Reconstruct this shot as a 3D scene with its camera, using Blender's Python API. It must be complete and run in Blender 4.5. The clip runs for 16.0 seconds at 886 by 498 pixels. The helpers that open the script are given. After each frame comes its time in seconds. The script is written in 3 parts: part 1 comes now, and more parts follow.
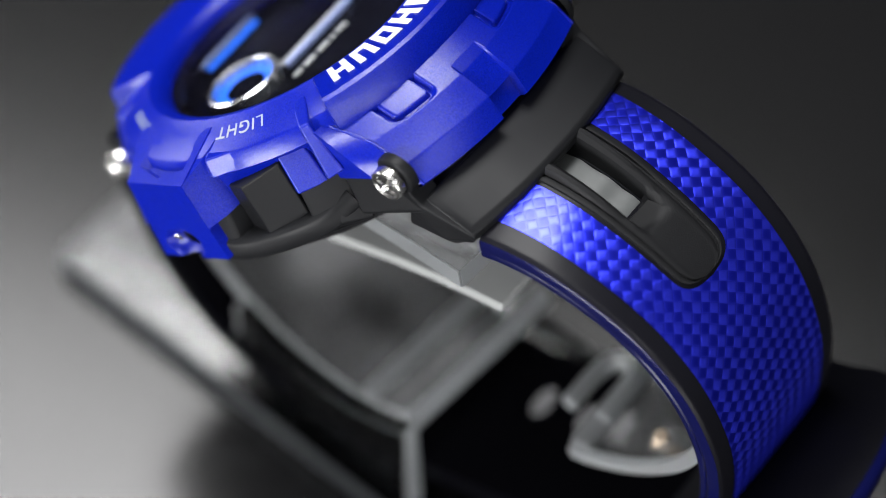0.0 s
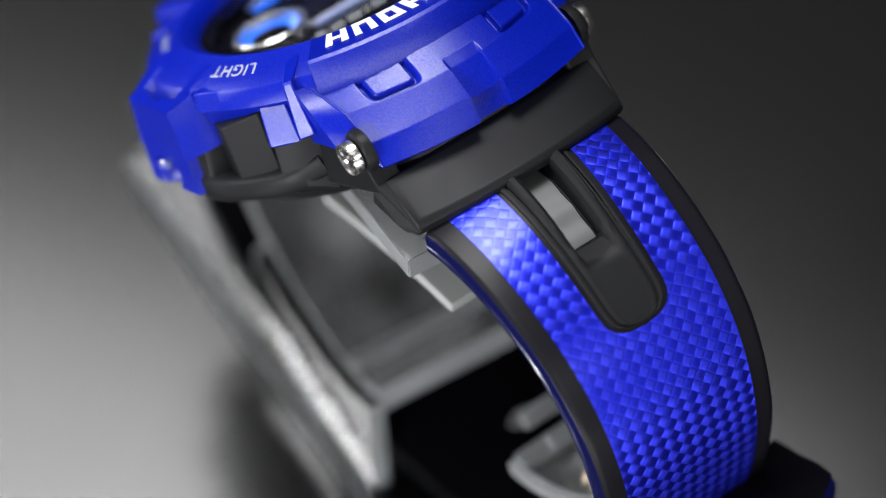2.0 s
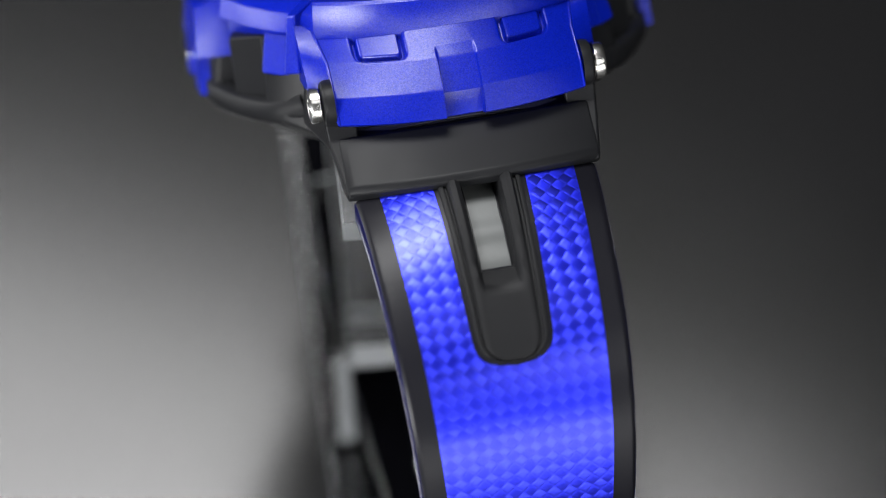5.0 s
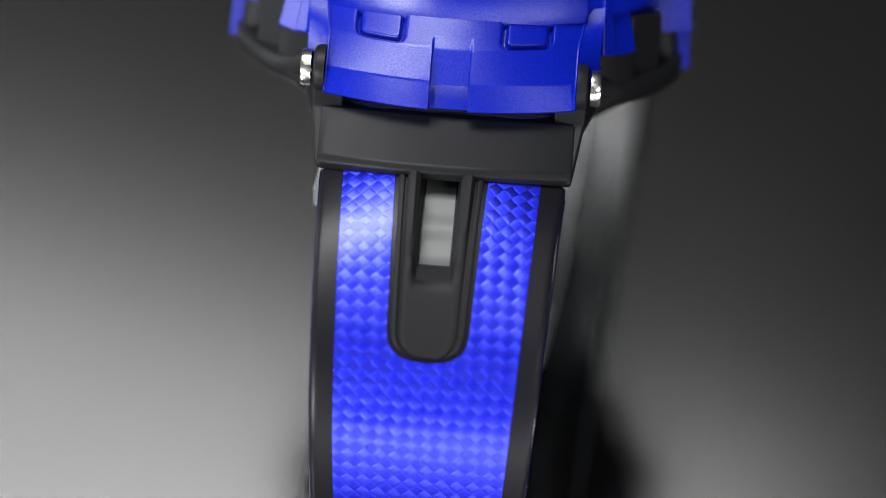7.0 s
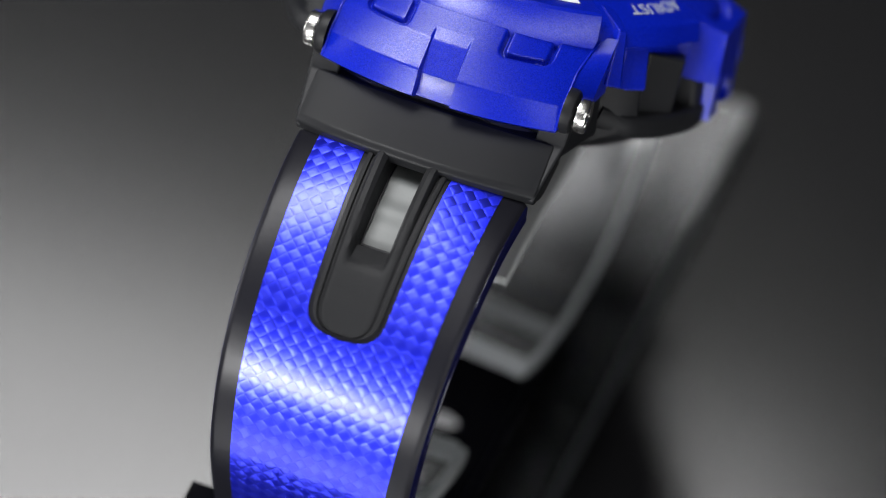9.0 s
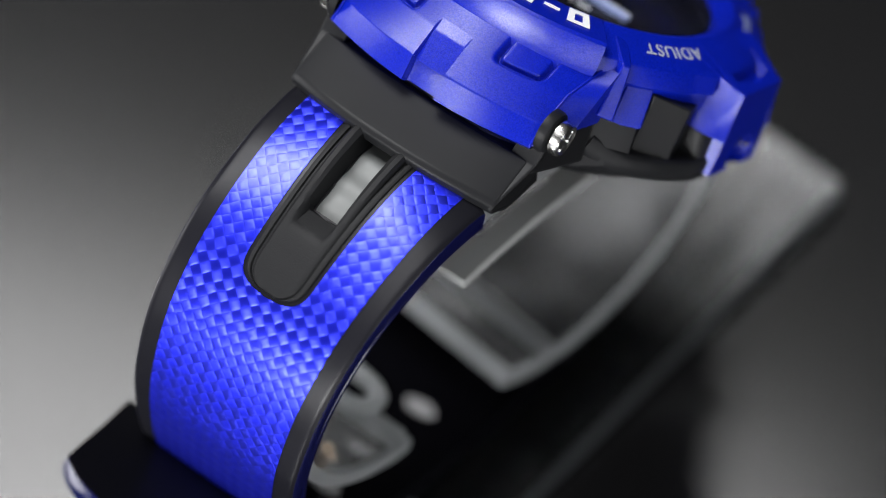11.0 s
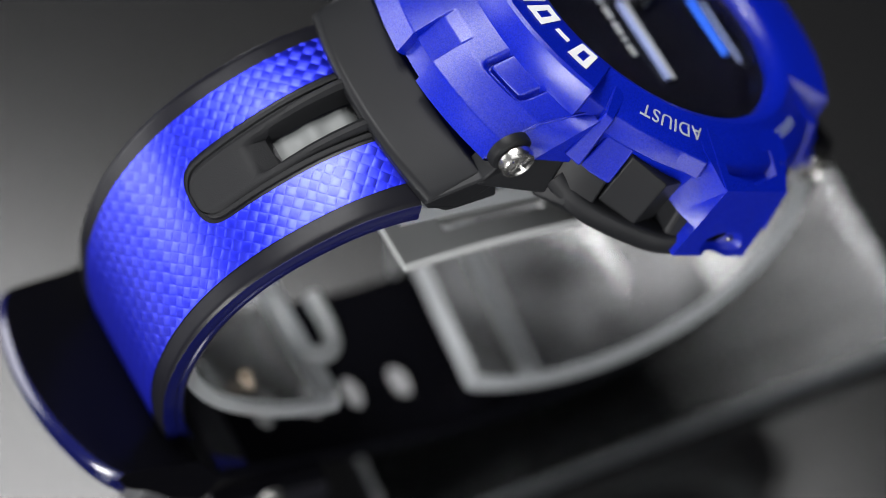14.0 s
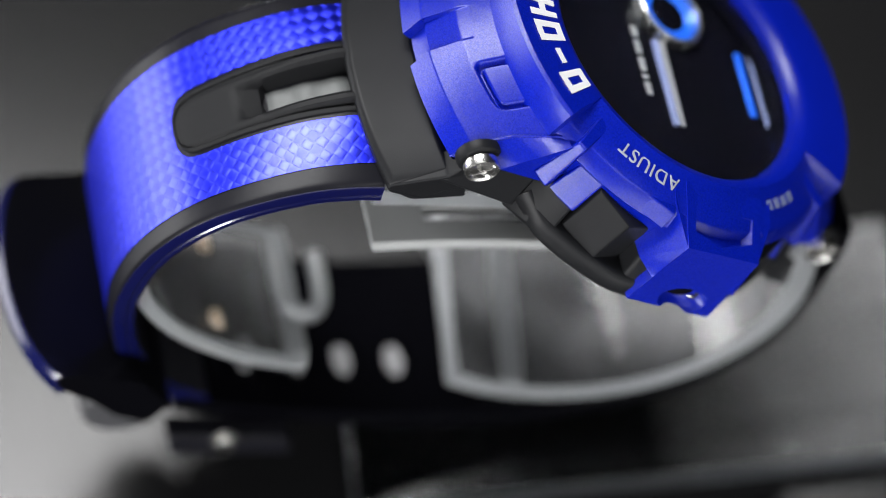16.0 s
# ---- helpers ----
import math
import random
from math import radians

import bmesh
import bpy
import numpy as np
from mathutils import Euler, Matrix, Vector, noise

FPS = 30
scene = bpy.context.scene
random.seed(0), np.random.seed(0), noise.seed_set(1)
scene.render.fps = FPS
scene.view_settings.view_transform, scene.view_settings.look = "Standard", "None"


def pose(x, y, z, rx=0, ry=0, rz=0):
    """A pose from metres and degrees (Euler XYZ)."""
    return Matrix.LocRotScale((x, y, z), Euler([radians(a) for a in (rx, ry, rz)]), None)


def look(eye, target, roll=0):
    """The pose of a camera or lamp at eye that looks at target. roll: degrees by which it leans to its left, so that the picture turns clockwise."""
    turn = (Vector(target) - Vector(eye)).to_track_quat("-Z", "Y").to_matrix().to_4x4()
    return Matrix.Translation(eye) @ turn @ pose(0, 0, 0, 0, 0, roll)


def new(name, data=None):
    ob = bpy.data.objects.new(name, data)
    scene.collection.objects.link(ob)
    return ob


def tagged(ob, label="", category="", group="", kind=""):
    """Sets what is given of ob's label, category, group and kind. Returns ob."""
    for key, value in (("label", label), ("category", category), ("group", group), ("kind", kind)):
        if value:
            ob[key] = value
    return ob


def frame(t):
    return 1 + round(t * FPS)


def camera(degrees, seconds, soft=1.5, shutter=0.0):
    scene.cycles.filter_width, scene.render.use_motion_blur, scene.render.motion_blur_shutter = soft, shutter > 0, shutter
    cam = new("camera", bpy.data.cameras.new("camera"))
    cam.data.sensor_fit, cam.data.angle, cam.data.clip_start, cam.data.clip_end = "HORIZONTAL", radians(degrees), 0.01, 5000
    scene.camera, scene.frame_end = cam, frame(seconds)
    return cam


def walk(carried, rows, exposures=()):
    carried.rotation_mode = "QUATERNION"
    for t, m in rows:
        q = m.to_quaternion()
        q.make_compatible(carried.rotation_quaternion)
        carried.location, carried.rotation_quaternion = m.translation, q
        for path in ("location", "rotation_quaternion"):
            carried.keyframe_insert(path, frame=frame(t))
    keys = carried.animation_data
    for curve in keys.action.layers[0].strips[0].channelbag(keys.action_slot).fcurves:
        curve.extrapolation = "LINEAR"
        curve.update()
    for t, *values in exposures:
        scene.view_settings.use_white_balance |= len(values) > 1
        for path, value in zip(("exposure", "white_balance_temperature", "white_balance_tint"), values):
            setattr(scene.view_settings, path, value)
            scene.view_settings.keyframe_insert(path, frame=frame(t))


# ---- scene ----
# ---- camera: it stands still, the stand with the watch turns before it ----
FOV, FLOOR = 14.885, -0.0720
RATE, ANGLE = -8.2733, 53.035
cam = camera(FOV, 16.0, soft=0.75)
CAM = pose(0.0, -0.20673, 0.28732 - FLOOR, 32.647, 0.817, -0.177)
walk(cam, [(0.0, CAM), (16.0, CAM)])
cam.data.dof.use_dof = True
cam.data.dof.focus_distance = 0.350
cam.data.dof.aperture_fstop = 9.5

# ---- light ----
world = bpy.data.worlds.new("studio")
scene.world = world
world.use_nodes = True
world.node_tree.nodes["Background"].inputs[0].default_value = (0.9, 0.95, 1.0, 1)
world.node_tree.nodes["Background"].inputs[1].default_value = 0.005
scene.view_settings.exposure = 0.0


def softbox(name, eye, target, sx, sy, watts, roll=0, color=(1, 1, 1)):
    d = bpy.data.lights.new(name, "AREA")
    d.shape, d.size, d.size_y, d.energy, d.color = "RECTANGLE", sx, sy, watts, color
    ob = new(name, d)
    ob.matrix_world = look(eye, target, roll)
    return ob


# a wide box overhead with a narrower one behind it, one above the camera, a bright strip and a long dim one at the front, panels at both sides
softbox("softbox_overhead", (-0.21, 0.235, 0.80), (-0.21, 0.23, 0.0), 0.48, 0.27, 9.0, -10)
softbox("softbox_rear", (-0.095, 0.43, 0.80), (-0.095, 0.42, 0.0), 0.44, 0.13, 1.15, -20)
softbox("softbox_above_camera", (-0.05, -0.20, 0.82), (-0.05, -0.18, 0.0), 0.60, 0.20, 0.6)
softbox("strip_front", (-0.43, -0.54, 0.25), (0, 0, 0.05), 0.24, 0.13, 5.8)
softbox("panel_front", (0.42, -0.50, 0.62), (0, 0, 0.05), 0.40, 0.24, 1.2)
softbox("panel_side", (-0.80, 0.22, 0.20), (0, 0, 0.06), 0.46, 0.34, 3.8)
softbox("strip_low", (0.22, -0.72, 0.11), (0, 0, 0.05), 0.90, 0.26, 3.6)


# ---- materials ----
def mat(name, color, rough=0.5, metal=0.0, bump=0.0, bscale=900.0, var=0.0, vscale=60.0, coat=0.0, coat_rough=0.1):
    m = bpy.data.materials.new(name)
    m.use_nodes = True
    nt = m.node_tree
    b = nt.nodes["Principled BSDF"]
    b.inputs["Base Color"].default_value = (*color, 1)
    b.inputs["Roughness"].default_value = rough
    b.inputs["Metallic"].default_value = metal
    b.inputs["Coat Weight"].default_value = coat
    b.inputs["Coat Roughness"].default_value = coat_rough
    tc = nt.nodes.new("ShaderNodeTexCoord")
    if bump:
        n = nt.nodes.new("ShaderNodeTexNoise")
        n.inputs["Scale"].default_value, n.inputs["Detail"].default_value = bscale, 2.0
        nt.links.new(tc.outputs["Object"], n.inputs["Vector"])
        bp = nt.nodes.new("ShaderNodeBump")
        bp.inputs["Strength"].default_value, bp.inputs["Distance"].default_value = bump, 0.0002
        nt.links.new(n.outputs["Fac"], bp.inputs["Height"])
        nt.links.new(bp.outputs["Normal"], b.inputs["Normal"])
    if var:
        n = nt.nodes.new("ShaderNodeTexNoise")
        n.inputs["Scale"].default_value, n.inputs["Detail"].default_value = vscale, 5.0
        nt.links.new(tc.outputs["Object"], n.inputs["Vector"])
        r = nt.nodes.new("ShaderNodeMapRange")
        r.inputs["To Min"].default_value, r.inputs["To Max"].default_value = rough - var, rough + var
        nt.links.new(n.outputs["Fac"], r.inputs["Value"])
        nt.links.new(r.outputs["Result"], b.inputs["Roughness"])
    return m


BLUE = mat("satin_blue_resin", (0.0012, 0.010, 0.25), 0.28, 0.0, 0.12, 9500)
BLACK = mat("matt_black_resin", (0.010, 0.0104, 0.0118), 0.44, 0.0, 0.08, 12000, 0.06, 300)
GLOSSBLACK = mat("smooth_black_urethane", (0.007, 0.007, 0.010), 0.36, 0.0, 0.05, 1500, 0.05, 300)
NAVY = mat("navy_translucent_urethane", (0.003, 0.004, 0.045), 0.22, 0.0, 0.05, 1500, 0.05, 300, coat=0.25, coat_rough=0.05)
STEEL = mat("polished_steel", (0.74, 0.73, 0.71), 0.26, 1.0, 0.15, 1500, 0.06, 400)
WHITE = mat("white_print", (0.80, 0.80, 0.82), 0.45, 0.0, 0.2, 4200)
GREYPRINT = mat("silver_print", (0.34, 0.36, 0.41), 0.45, 0.0, 0.2, 4200)
DIALBLACK = mat("gloss_black_dial", (0.003, 0.003, 0.005), 0.12, 0.0, 0.03, 900, 0.03, 200)
DIALBLUE = mat("bright_blue_dial_ink", (0.01, 0.12, 0.75), 0.35, 0.3, 0.1, 2000, 0.05, 300)
KEEPERBLACK = mat("dull_black_urethane", (0.002, 0.002, 0.003), 0.3, 0.0, 0.15, 1500, 0.05, 300)
PALE = mat("pale_grey_plastic", (0.36, 0.37, 0.37), 0.5, 0.0, 0.1, 600, 0.06, 120)
HOLEGREY = mat("painted_gap_light", (0.32, 0.32, 0.33), 0.6, 0.0, 0.1, 600)
TABLE = mat("glossy_black_table", (0.006, 0.006, 0.0065), 0.175, 0.0, 0.02, 60, 0.02, 14)


def clear(name, rough, color=(1, 1, 1), ior=1.49):
    m = mat(name, color, rough, 0.0, var=min(rough, 0.02), vscale=60)
    b = m.node_tree.nodes["Principled BSDF"]
    b.inputs["Transmission Weight"].default_value, b.inputs["IOR"].default_value = 1.0, ior
    return m


ACRYLIC = clear("clear_acrylic", 0.12, (0.95, 0.96, 0.97))
ACRYLIC.node_tree.nodes["Principled BSDF"].inputs["Transmission Weight"].default_value = 0.94
SHADED_SCUFF = clear("scuffed_shaded_acrylic", 0.035, (0.95, 0.96, 0.97))
nt = SHADED_SCUFF.node_tree
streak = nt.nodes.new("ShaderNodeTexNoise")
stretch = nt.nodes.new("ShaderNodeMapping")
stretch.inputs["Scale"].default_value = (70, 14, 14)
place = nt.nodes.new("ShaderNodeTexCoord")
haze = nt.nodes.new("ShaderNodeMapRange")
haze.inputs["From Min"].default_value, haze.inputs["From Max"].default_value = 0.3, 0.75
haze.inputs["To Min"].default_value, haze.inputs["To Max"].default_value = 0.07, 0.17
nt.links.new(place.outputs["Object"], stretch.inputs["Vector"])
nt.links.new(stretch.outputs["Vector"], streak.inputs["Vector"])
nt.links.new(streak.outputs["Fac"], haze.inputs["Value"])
# scuff haze fades out below the watch: its shade painted into the plate
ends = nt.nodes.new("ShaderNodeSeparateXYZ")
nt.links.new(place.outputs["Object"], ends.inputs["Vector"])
faded = nt.nodes.new("ShaderNodeMapRange")
faded.inputs["From Min"].default_value, faded.inputs["From Max"].default_value = 0.022, 0.046
faded.inputs["To Min"].default_value, faded.inputs["To Max"].default_value = 0.0, 1.0
nt.links.new(ends.outputs["Y"], faded.inputs["Value"])
shaded_haze = nt.nodes.new("ShaderNodeMath")
shaded_haze.operation = "MULTIPLY"
nt.links.new(haze.outputs["Result"], shaded_haze.inputs[0])
nt.links.new(faded.outputs["Result"], shaded_haze.inputs[1])
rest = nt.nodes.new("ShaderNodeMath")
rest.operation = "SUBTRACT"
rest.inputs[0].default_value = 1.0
nt.links.new(shaded_haze.outputs[0], rest.inputs[1])
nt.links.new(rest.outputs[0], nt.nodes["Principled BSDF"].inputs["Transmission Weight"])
# whitish acrylic; on edge strips it stands for light refracted in polished edges
FROST = clear("whitened_acrylic", 0.4, (0.75, 0.78, 0.80))
FROST.node_tree.nodes["Principled BSDF"].inputs["Transmission Weight"].default_value = 0.85
EDGE = clear("polished_acrylic_edge", 0.35, (0.36, 0.38, 0.41), 1.12)
EDGE.node_tree.nodes["Principled BSDF"].inputs["Transmission Weight"].default_value = 0.96
HAZY = clear("hazy_acrylic", 0.16, (0.93, 0.94, 0.96))
nt = HAZY.node_tree
blot = nt.nodes.new("ShaderNodeTexNoise")
blot.inputs["Scale"].default_value, blot.inputs["Detail"].default_value = 60.0, 2.0
place = nt.nodes.new("ShaderNodeTexCoord")
fog = nt.nodes.new("ShaderNodeMapRange")
fog.inputs["From Min"].default_value, fog.inputs["From Max"].default_value = 0.35, 0.68
fog.inputs["To Min"].default_value, fog.inputs["To Max"].default_value = 0.96, 0.76
nt.links.new(place.outputs["Object"], blot.inputs["Vector"])
nt.links.new(blot.outputs["Fac"], fog.inputs["Value"])
nt.links.new(fog.outputs["Result"], nt.nodes["Principled BSDF"].inputs["Transmission Weight"])
GLASS = clear("watch_glass", 0.0, (0.96, 0.98, 1.0), 1.07)


def carbon():
    """Plain diagonal weave of blue tows under clear resin; the uv map holds millimetres across and along the strap."""
    m = mat("blue_carbon_weave", (0.01, 0.015, 0.6), 0.38, 0.88, coat=0.36, coat_rough=0.22)
    nt = m.node_tree
    b = nt.nodes["Principled BSDF"]
    uv = nt.nodes.new("ShaderNodeUVMap")
    sep = nt.nodes.new("ShaderNodeSeparateXYZ")
    nt.links.new(uv.outputs["UV"], sep.inputs["Vector"])

    def op(kind, a, c=None, d=None):
        n = nt.nodes.new("ShaderNodeMath")
        n.operation = kind
        for k, v in enumerate((a, c, d)):
            if v is None:
                continue
            if isinstance(v, (int, float)):
                n.inputs[k].default_value = v
            else:
                nt.links.new(v, n.inputs[k])
        return n.outputs[0]

    wob = nt.nodes.new("ShaderNodeTexNoise")
    wob.inputs["Scale"].default_value, wob.inputs["Detail"].default_value = 0.35, 1.0
    nt.links.new(uv.outputs["UV"], wob.inputs["Vector"])
    w = op("MULTIPLY", op("SUBTRACT", wob.outputs["Fac"], 0.5), 0.4)
    k = 0.7071 / TOW
    u = op("ADD", op("MULTIPLY", op("ADD", sep.outputs["X"], sep.outputs["Y"]), k), op("ADD", w, 400))
    v = op("ADD", op("MULTIPLY", op("SUBTRACT", sep.outputs["Y"], sep.outputs["X"]), k), op("ADD", w, 400))
    i, j, fu, fv = op("FLOOR", u), op("FLOOR", v), op("FRACT", u), op("FRACT", v)
    warp = op("MODULO", op("ADD", i, j), 2.0)

    def dome(f, power):
        a = op("ABSOLUTE", op("SUBTRACT", op("MULTIPLY", f, 2.0), 1.0))
        return op("SUBTRACT", 1.0, op("POWER", a, power))

    hw = op("MULTIPLY", dome(fv, 2.6), dome(fu, 4.0))
    hf = op("MULTIPLY", dome(fu, 2.6), dome(fv, 4.0))
    h = op("ADD", op("MULTIPLY", warp, hw), op("MULTIPLY", op("SUBTRACT", 1.0, warp), op("MULTIPLY", hf, 0.55)))
    bp = nt.nodes.new("ShaderNodeBump")
    bp.inputs["Strength"].default_value, bp.inputs["Distance"].default_value = 1.0, 0.00004
    nt.links.new(h, bp.inputs["Height"])
    nt.links.new(bp.outputs["Normal"], b.inputs["Normal"])
    along = nt.nodes.new("ShaderNodeTangent")
    along.direction_type = "UV_MAP"
    nt.links.new(along.outputs[0], b.inputs["Tangent"])
    b.inputs["Anisotropic"].default_value = 0.6
    nt.links.new(op("ADD", 0.125, op("MULTIPLY", warp, 0.25)), b.inputs["Anisotropic Rotation"])
    tow = nt.nodes.new("ShaderNodeTexWhiteNoise")
    tow.noise_dimensions = "2D"
    comb = nt.nodes.new("ShaderNodeCombineXYZ")
    nt.links.new(j, comb.inputs[0])
    nt.links.new(i, comb.inputs[1])
    nt.links.new(comb.outputs[0], tow.inputs["Vector"])
    # weft darker, warp crowns lighter: the tows' sheen put into the colour
    dark = op("MULTIPLY", op("SUBTRACT", 1.0, warp), op("POWER", hf, 0.9))
    tone = op("ADD", op("SUBTRACT", 0.62, op("MULTIPLY", dark, 0.36)), op("ADD", op("MULTIPLY", op("MULTIPLY", warp, hw), 0.30), op("MULTIPLY", tow.outputs["Value"], 0.12)))
    ramp = nt.nodes.new("ShaderNodeValToRGB")
    ramp.color_ramp.elements[0].position, ramp.color_ramp.elements[0].color = 0.03, (0.003, 0.004, 0.20, 1)
    ramp.color_ramp.elements[1].position, ramp.color_ramp.elements[1].color = 1.0, (0.040, 0.054, 0.95, 1)
    mid = ramp.color_ramp.elements.new(0.26)
    mid.color = (0.012, 0.019, 0.68, 1)
    nt.links.new(tone, ramp.inputs["Fac"])
    nt.links.new(ramp.outputs["Color"], b.inputs["Base Color"])
    return m


for m, level in ((BLACK, 0.15), (KEEPERBLACK, 0.03), (GLOSSBLACK, 0.18), (TABLE, 0.75), (BLUE, 0.42), (DIALBLACK, 0.05)):
    m.node_tree.nodes["Principled BSDF"].inputs["Specular IOR Level"].default_value = level
# fine pearl flakes in the blue: tiny cells of uneven tone and gloss
nt = BLUE.node_tree
flake = nt.nodes.new("ShaderNodeTexVoronoi")
flake.inputs["Scale"].default_value = 9500.0
where = nt.nodes.new("ShaderNodeTexCoord")
nt.links.new(where.outputs["Object"], flake.inputs["Vector"])
chan = nt.nodes.new("ShaderNodeSeparateColor")
nt.links.new(flake.outputs["Color"], chan.inputs["Color"])
tint = nt.nodes.new("ShaderNodeValToRGB")
tint.color_ramp.elements[0].color, tint.color_ramp.elements[1].color = (0.0009, 0.007, 0.23, 1), (0.0016, 0.011, 0.36, 1)
nt.links.new(chan.outputs["Red"], tint.inputs["Fac"])
nt.links.new(tint.outputs["Color"], nt.nodes["Principled BSDF"].inputs["Base Color"])
gloss = nt.nodes.new("ShaderNodeMapRange")
gloss.inputs["To Min"].default_value, gloss.inputs["To Max"].default_value = 0.26, 0.56
nt.links.new(chan.outputs["Green"], gloss.inputs["Value"])
nt.links.new(gloss.outputs["Result"], nt.nodes["Principled BSDF"].inputs["Specular IOR Level"])
SLOTBLACK = mat("grained_black_resin", (0.0095, 0.0098, 0.011), 0.55, 0.0, 0.2, 7000, 0.05, 300)
SLOTBLACK.node_tree.nodes["Principled BSDF"].inputs["Specular IOR Level"].default_value = 0.17
SATINSTEEL = mat("pale_satin_tab", (0.12, 0.127, 0.127), 0.5, 0.0, 0.1, 1200, 0.06, 400)
PEG = mat("warm_beige_plastic", (0.62, 0.50, 0.38), 0.4, 0.0, 0.1, 900)
GAPGREY = mat("worn_dark_grey", (0.05, 0.05, 0.055), 0.55, 0.0, 0.3, 1800)
DISPLAYGREY = mat("pale_display_print", (0.20, 0.20, 0.20), 0.45, 0.0, 0.2, 4200)
DIMPRINT = mat("faint_grey_print", (0.16, 0.19, 0.34), 0.45, 0.0, 0.2, 4200)
TOW = 1.14
CARBON = carbon()


# ---- mesh helpers: lengths below are in millimetres ----
MM = 0.001
TILT, LEAN = -37.0, 1.8
BASE = pose(0.00021, -0.00326, -FLOOR, 0, 0, ANGLE)          # the watch's heading on the turning axis
BAND = BASE @ pose(0, 0, 0, 0, LEAN, 0)                      # x across the strap, y to six o'clock, z up, origin between the front screws
CASE = BAND @ pose(0, 0, 0, TILT, 0, 0) @ pose(0, 24 * MM, 0)  # the dial's plane, origin at the dial's centre


def part(name, bm, material, parent, label="", space=None, smooth=True, bevel=0.0, seg=2, sharp=35):
    """One mesh object under a thing or a part; bm is in millimetres."""
    bmesh.ops.remove_doubles(bm, verts=bm.verts, dist=0.002)
    bmesh.ops.recalc_face_normals(bm, faces=bm.faces)
    bmesh.ops.scale(bm, vec=(MM, MM, MM), verts=bm.verts)
    me = bpy.data.meshes.new(name)
    bm.to_mesh(me)
    bm.free()
    me.materials.append(material)
    ob = new(name, me)
    if parent is not None:
        ob.parent = parent
    if space is not None:
        ob.matrix_basis = space
    if bevel:
        b = ob.modifiers.new("bevel", "BEVEL")
        b.width, b.segments, b.limit_method, b.angle_limit = bevel * MM, seg, "ANGLE", radians(28)
        b.harden_normals = True
    if smooth:
        for p in me.polygons:
            p.use_smooth = True
        if not bevel:
            me.set_sharp_from_angle(angle=radians(sharp))
    if label:
        tagged(ob, label)
    return ob


def hexa(bm, pts):
    """A solid from eight corners: four below, four above in the same order."""
    v = [bm.verts.new(p) for p in pts]
    for f in ((3, 2, 1, 0), (4, 5, 6, 7), (0, 1, 5, 4), (1, 2, 6, 5), (2, 3, 7, 6), (3, 0, 4, 7)):
        bm.faces.new([v[i] for i in f])


def prism(bm, poly, axis, lo, hi):
    """A polygon drawn in the plane across an axis, carried from lo to hi."""
    def at(p, c):
        q = list(p)
        q.insert(axis, c)
        return q
    a = [bm.verts.new(at(p, lo)) for p in poly]
    b = [bm.verts.new(at(p, hi)) for p in poly]
    n = len(poly)
    bm.faces.new(a[::-1])
    bm.faces.new(b)
    for i in range(n):
        bm.faces.new((a[i], a[(i + 1) % n], b[(i + 1) % n], b[i]))


def grid(bm, rows, close_u=False, close_v=False):
    """Faces over rows of points."""
    vs = [[bm.verts.new(p) for p in r] for r in rows]
    nu, nv = len(vs), len(vs[0])
    for i in range(nu if close_u else nu - 1):
        for j in range(nv if close_v else nv - 1):
            a, b = vs[i], vs[(i + 1) % nu]
            bm.faces.new((a[j], a[(j + 1) % nv], b[(j + 1) % nv], b[j]))
    return vs


def lathe(bm, profile, n=96, a0=0.0, a1=360.0):
    full = a1 - a0 >= 360
    k = n if full else n + 1
    rows = []
    for i in range(k):
        a = radians(a0 + (a1 - a0) * i / n)
        rows.append([(r * math.sin(a), -r * math.cos(a), z) for r, z in profile])
    return grid(bm, rows, close_u=full)


def smoothed(points, n):
    """n + 1 points at even steps along a smooth curve through points."""
    p = np.array(points, float)
    q = np.vstack([2 * p[0] - p[1], p, 2 * p[-1] - p[-2]])
    fine = []
    for i in range(1, len(q) - 2):
        for t in np.linspace(0, 1, 40, endpoint=False):
            a, b, c, d = q[i - 1:i + 3]
            fine.append(0.5 * (2 * b + (c - a) * t + (2 * a - 5 * b + 4 * c - d) * t ** 2 + (3 * b - a - 3 * c + d) * t ** 3))
    fine = np.array(fine + [p[-1]])
    s = np.concatenate([[0], np.cumsum(np.linalg.norm(np.diff(fine, axis=0), axis=1))])
    return np.stack([np.interp(np.linspace(0, s[-1], n + 1), s, fine[:, k]) for k in range(p.shape[1])], 1), s[-1]


def cut(bm, cutters):
    """The solid bm with each of the solids in cutters taken out of it."""
    obs = []
    for b in [bm] + cutters:
        bmesh.ops.recalc_face_normals(b, faces=b.faces)
        me = bpy.data.meshes.new("solid")
        b.to_mesh(me)
        b.free()
        obs.append(new("solid", me))
    for c in obs[1:]:
        m = obs[0].modifiers.new("cut", "BOOLEAN")
        m.operation, m.solver, m.use_self, m.object = "DIFFERENCE", "EXACT", True, c
    me = bpy.data.meshes.new_from_object(obs[0].evaluated_get(bpy.context.evaluated_depsgraph_get()))
    for ob in obs:
        bpy.data.objects.remove(ob)
    out = bmesh.new()
    out.from_mesh(me)
    return out


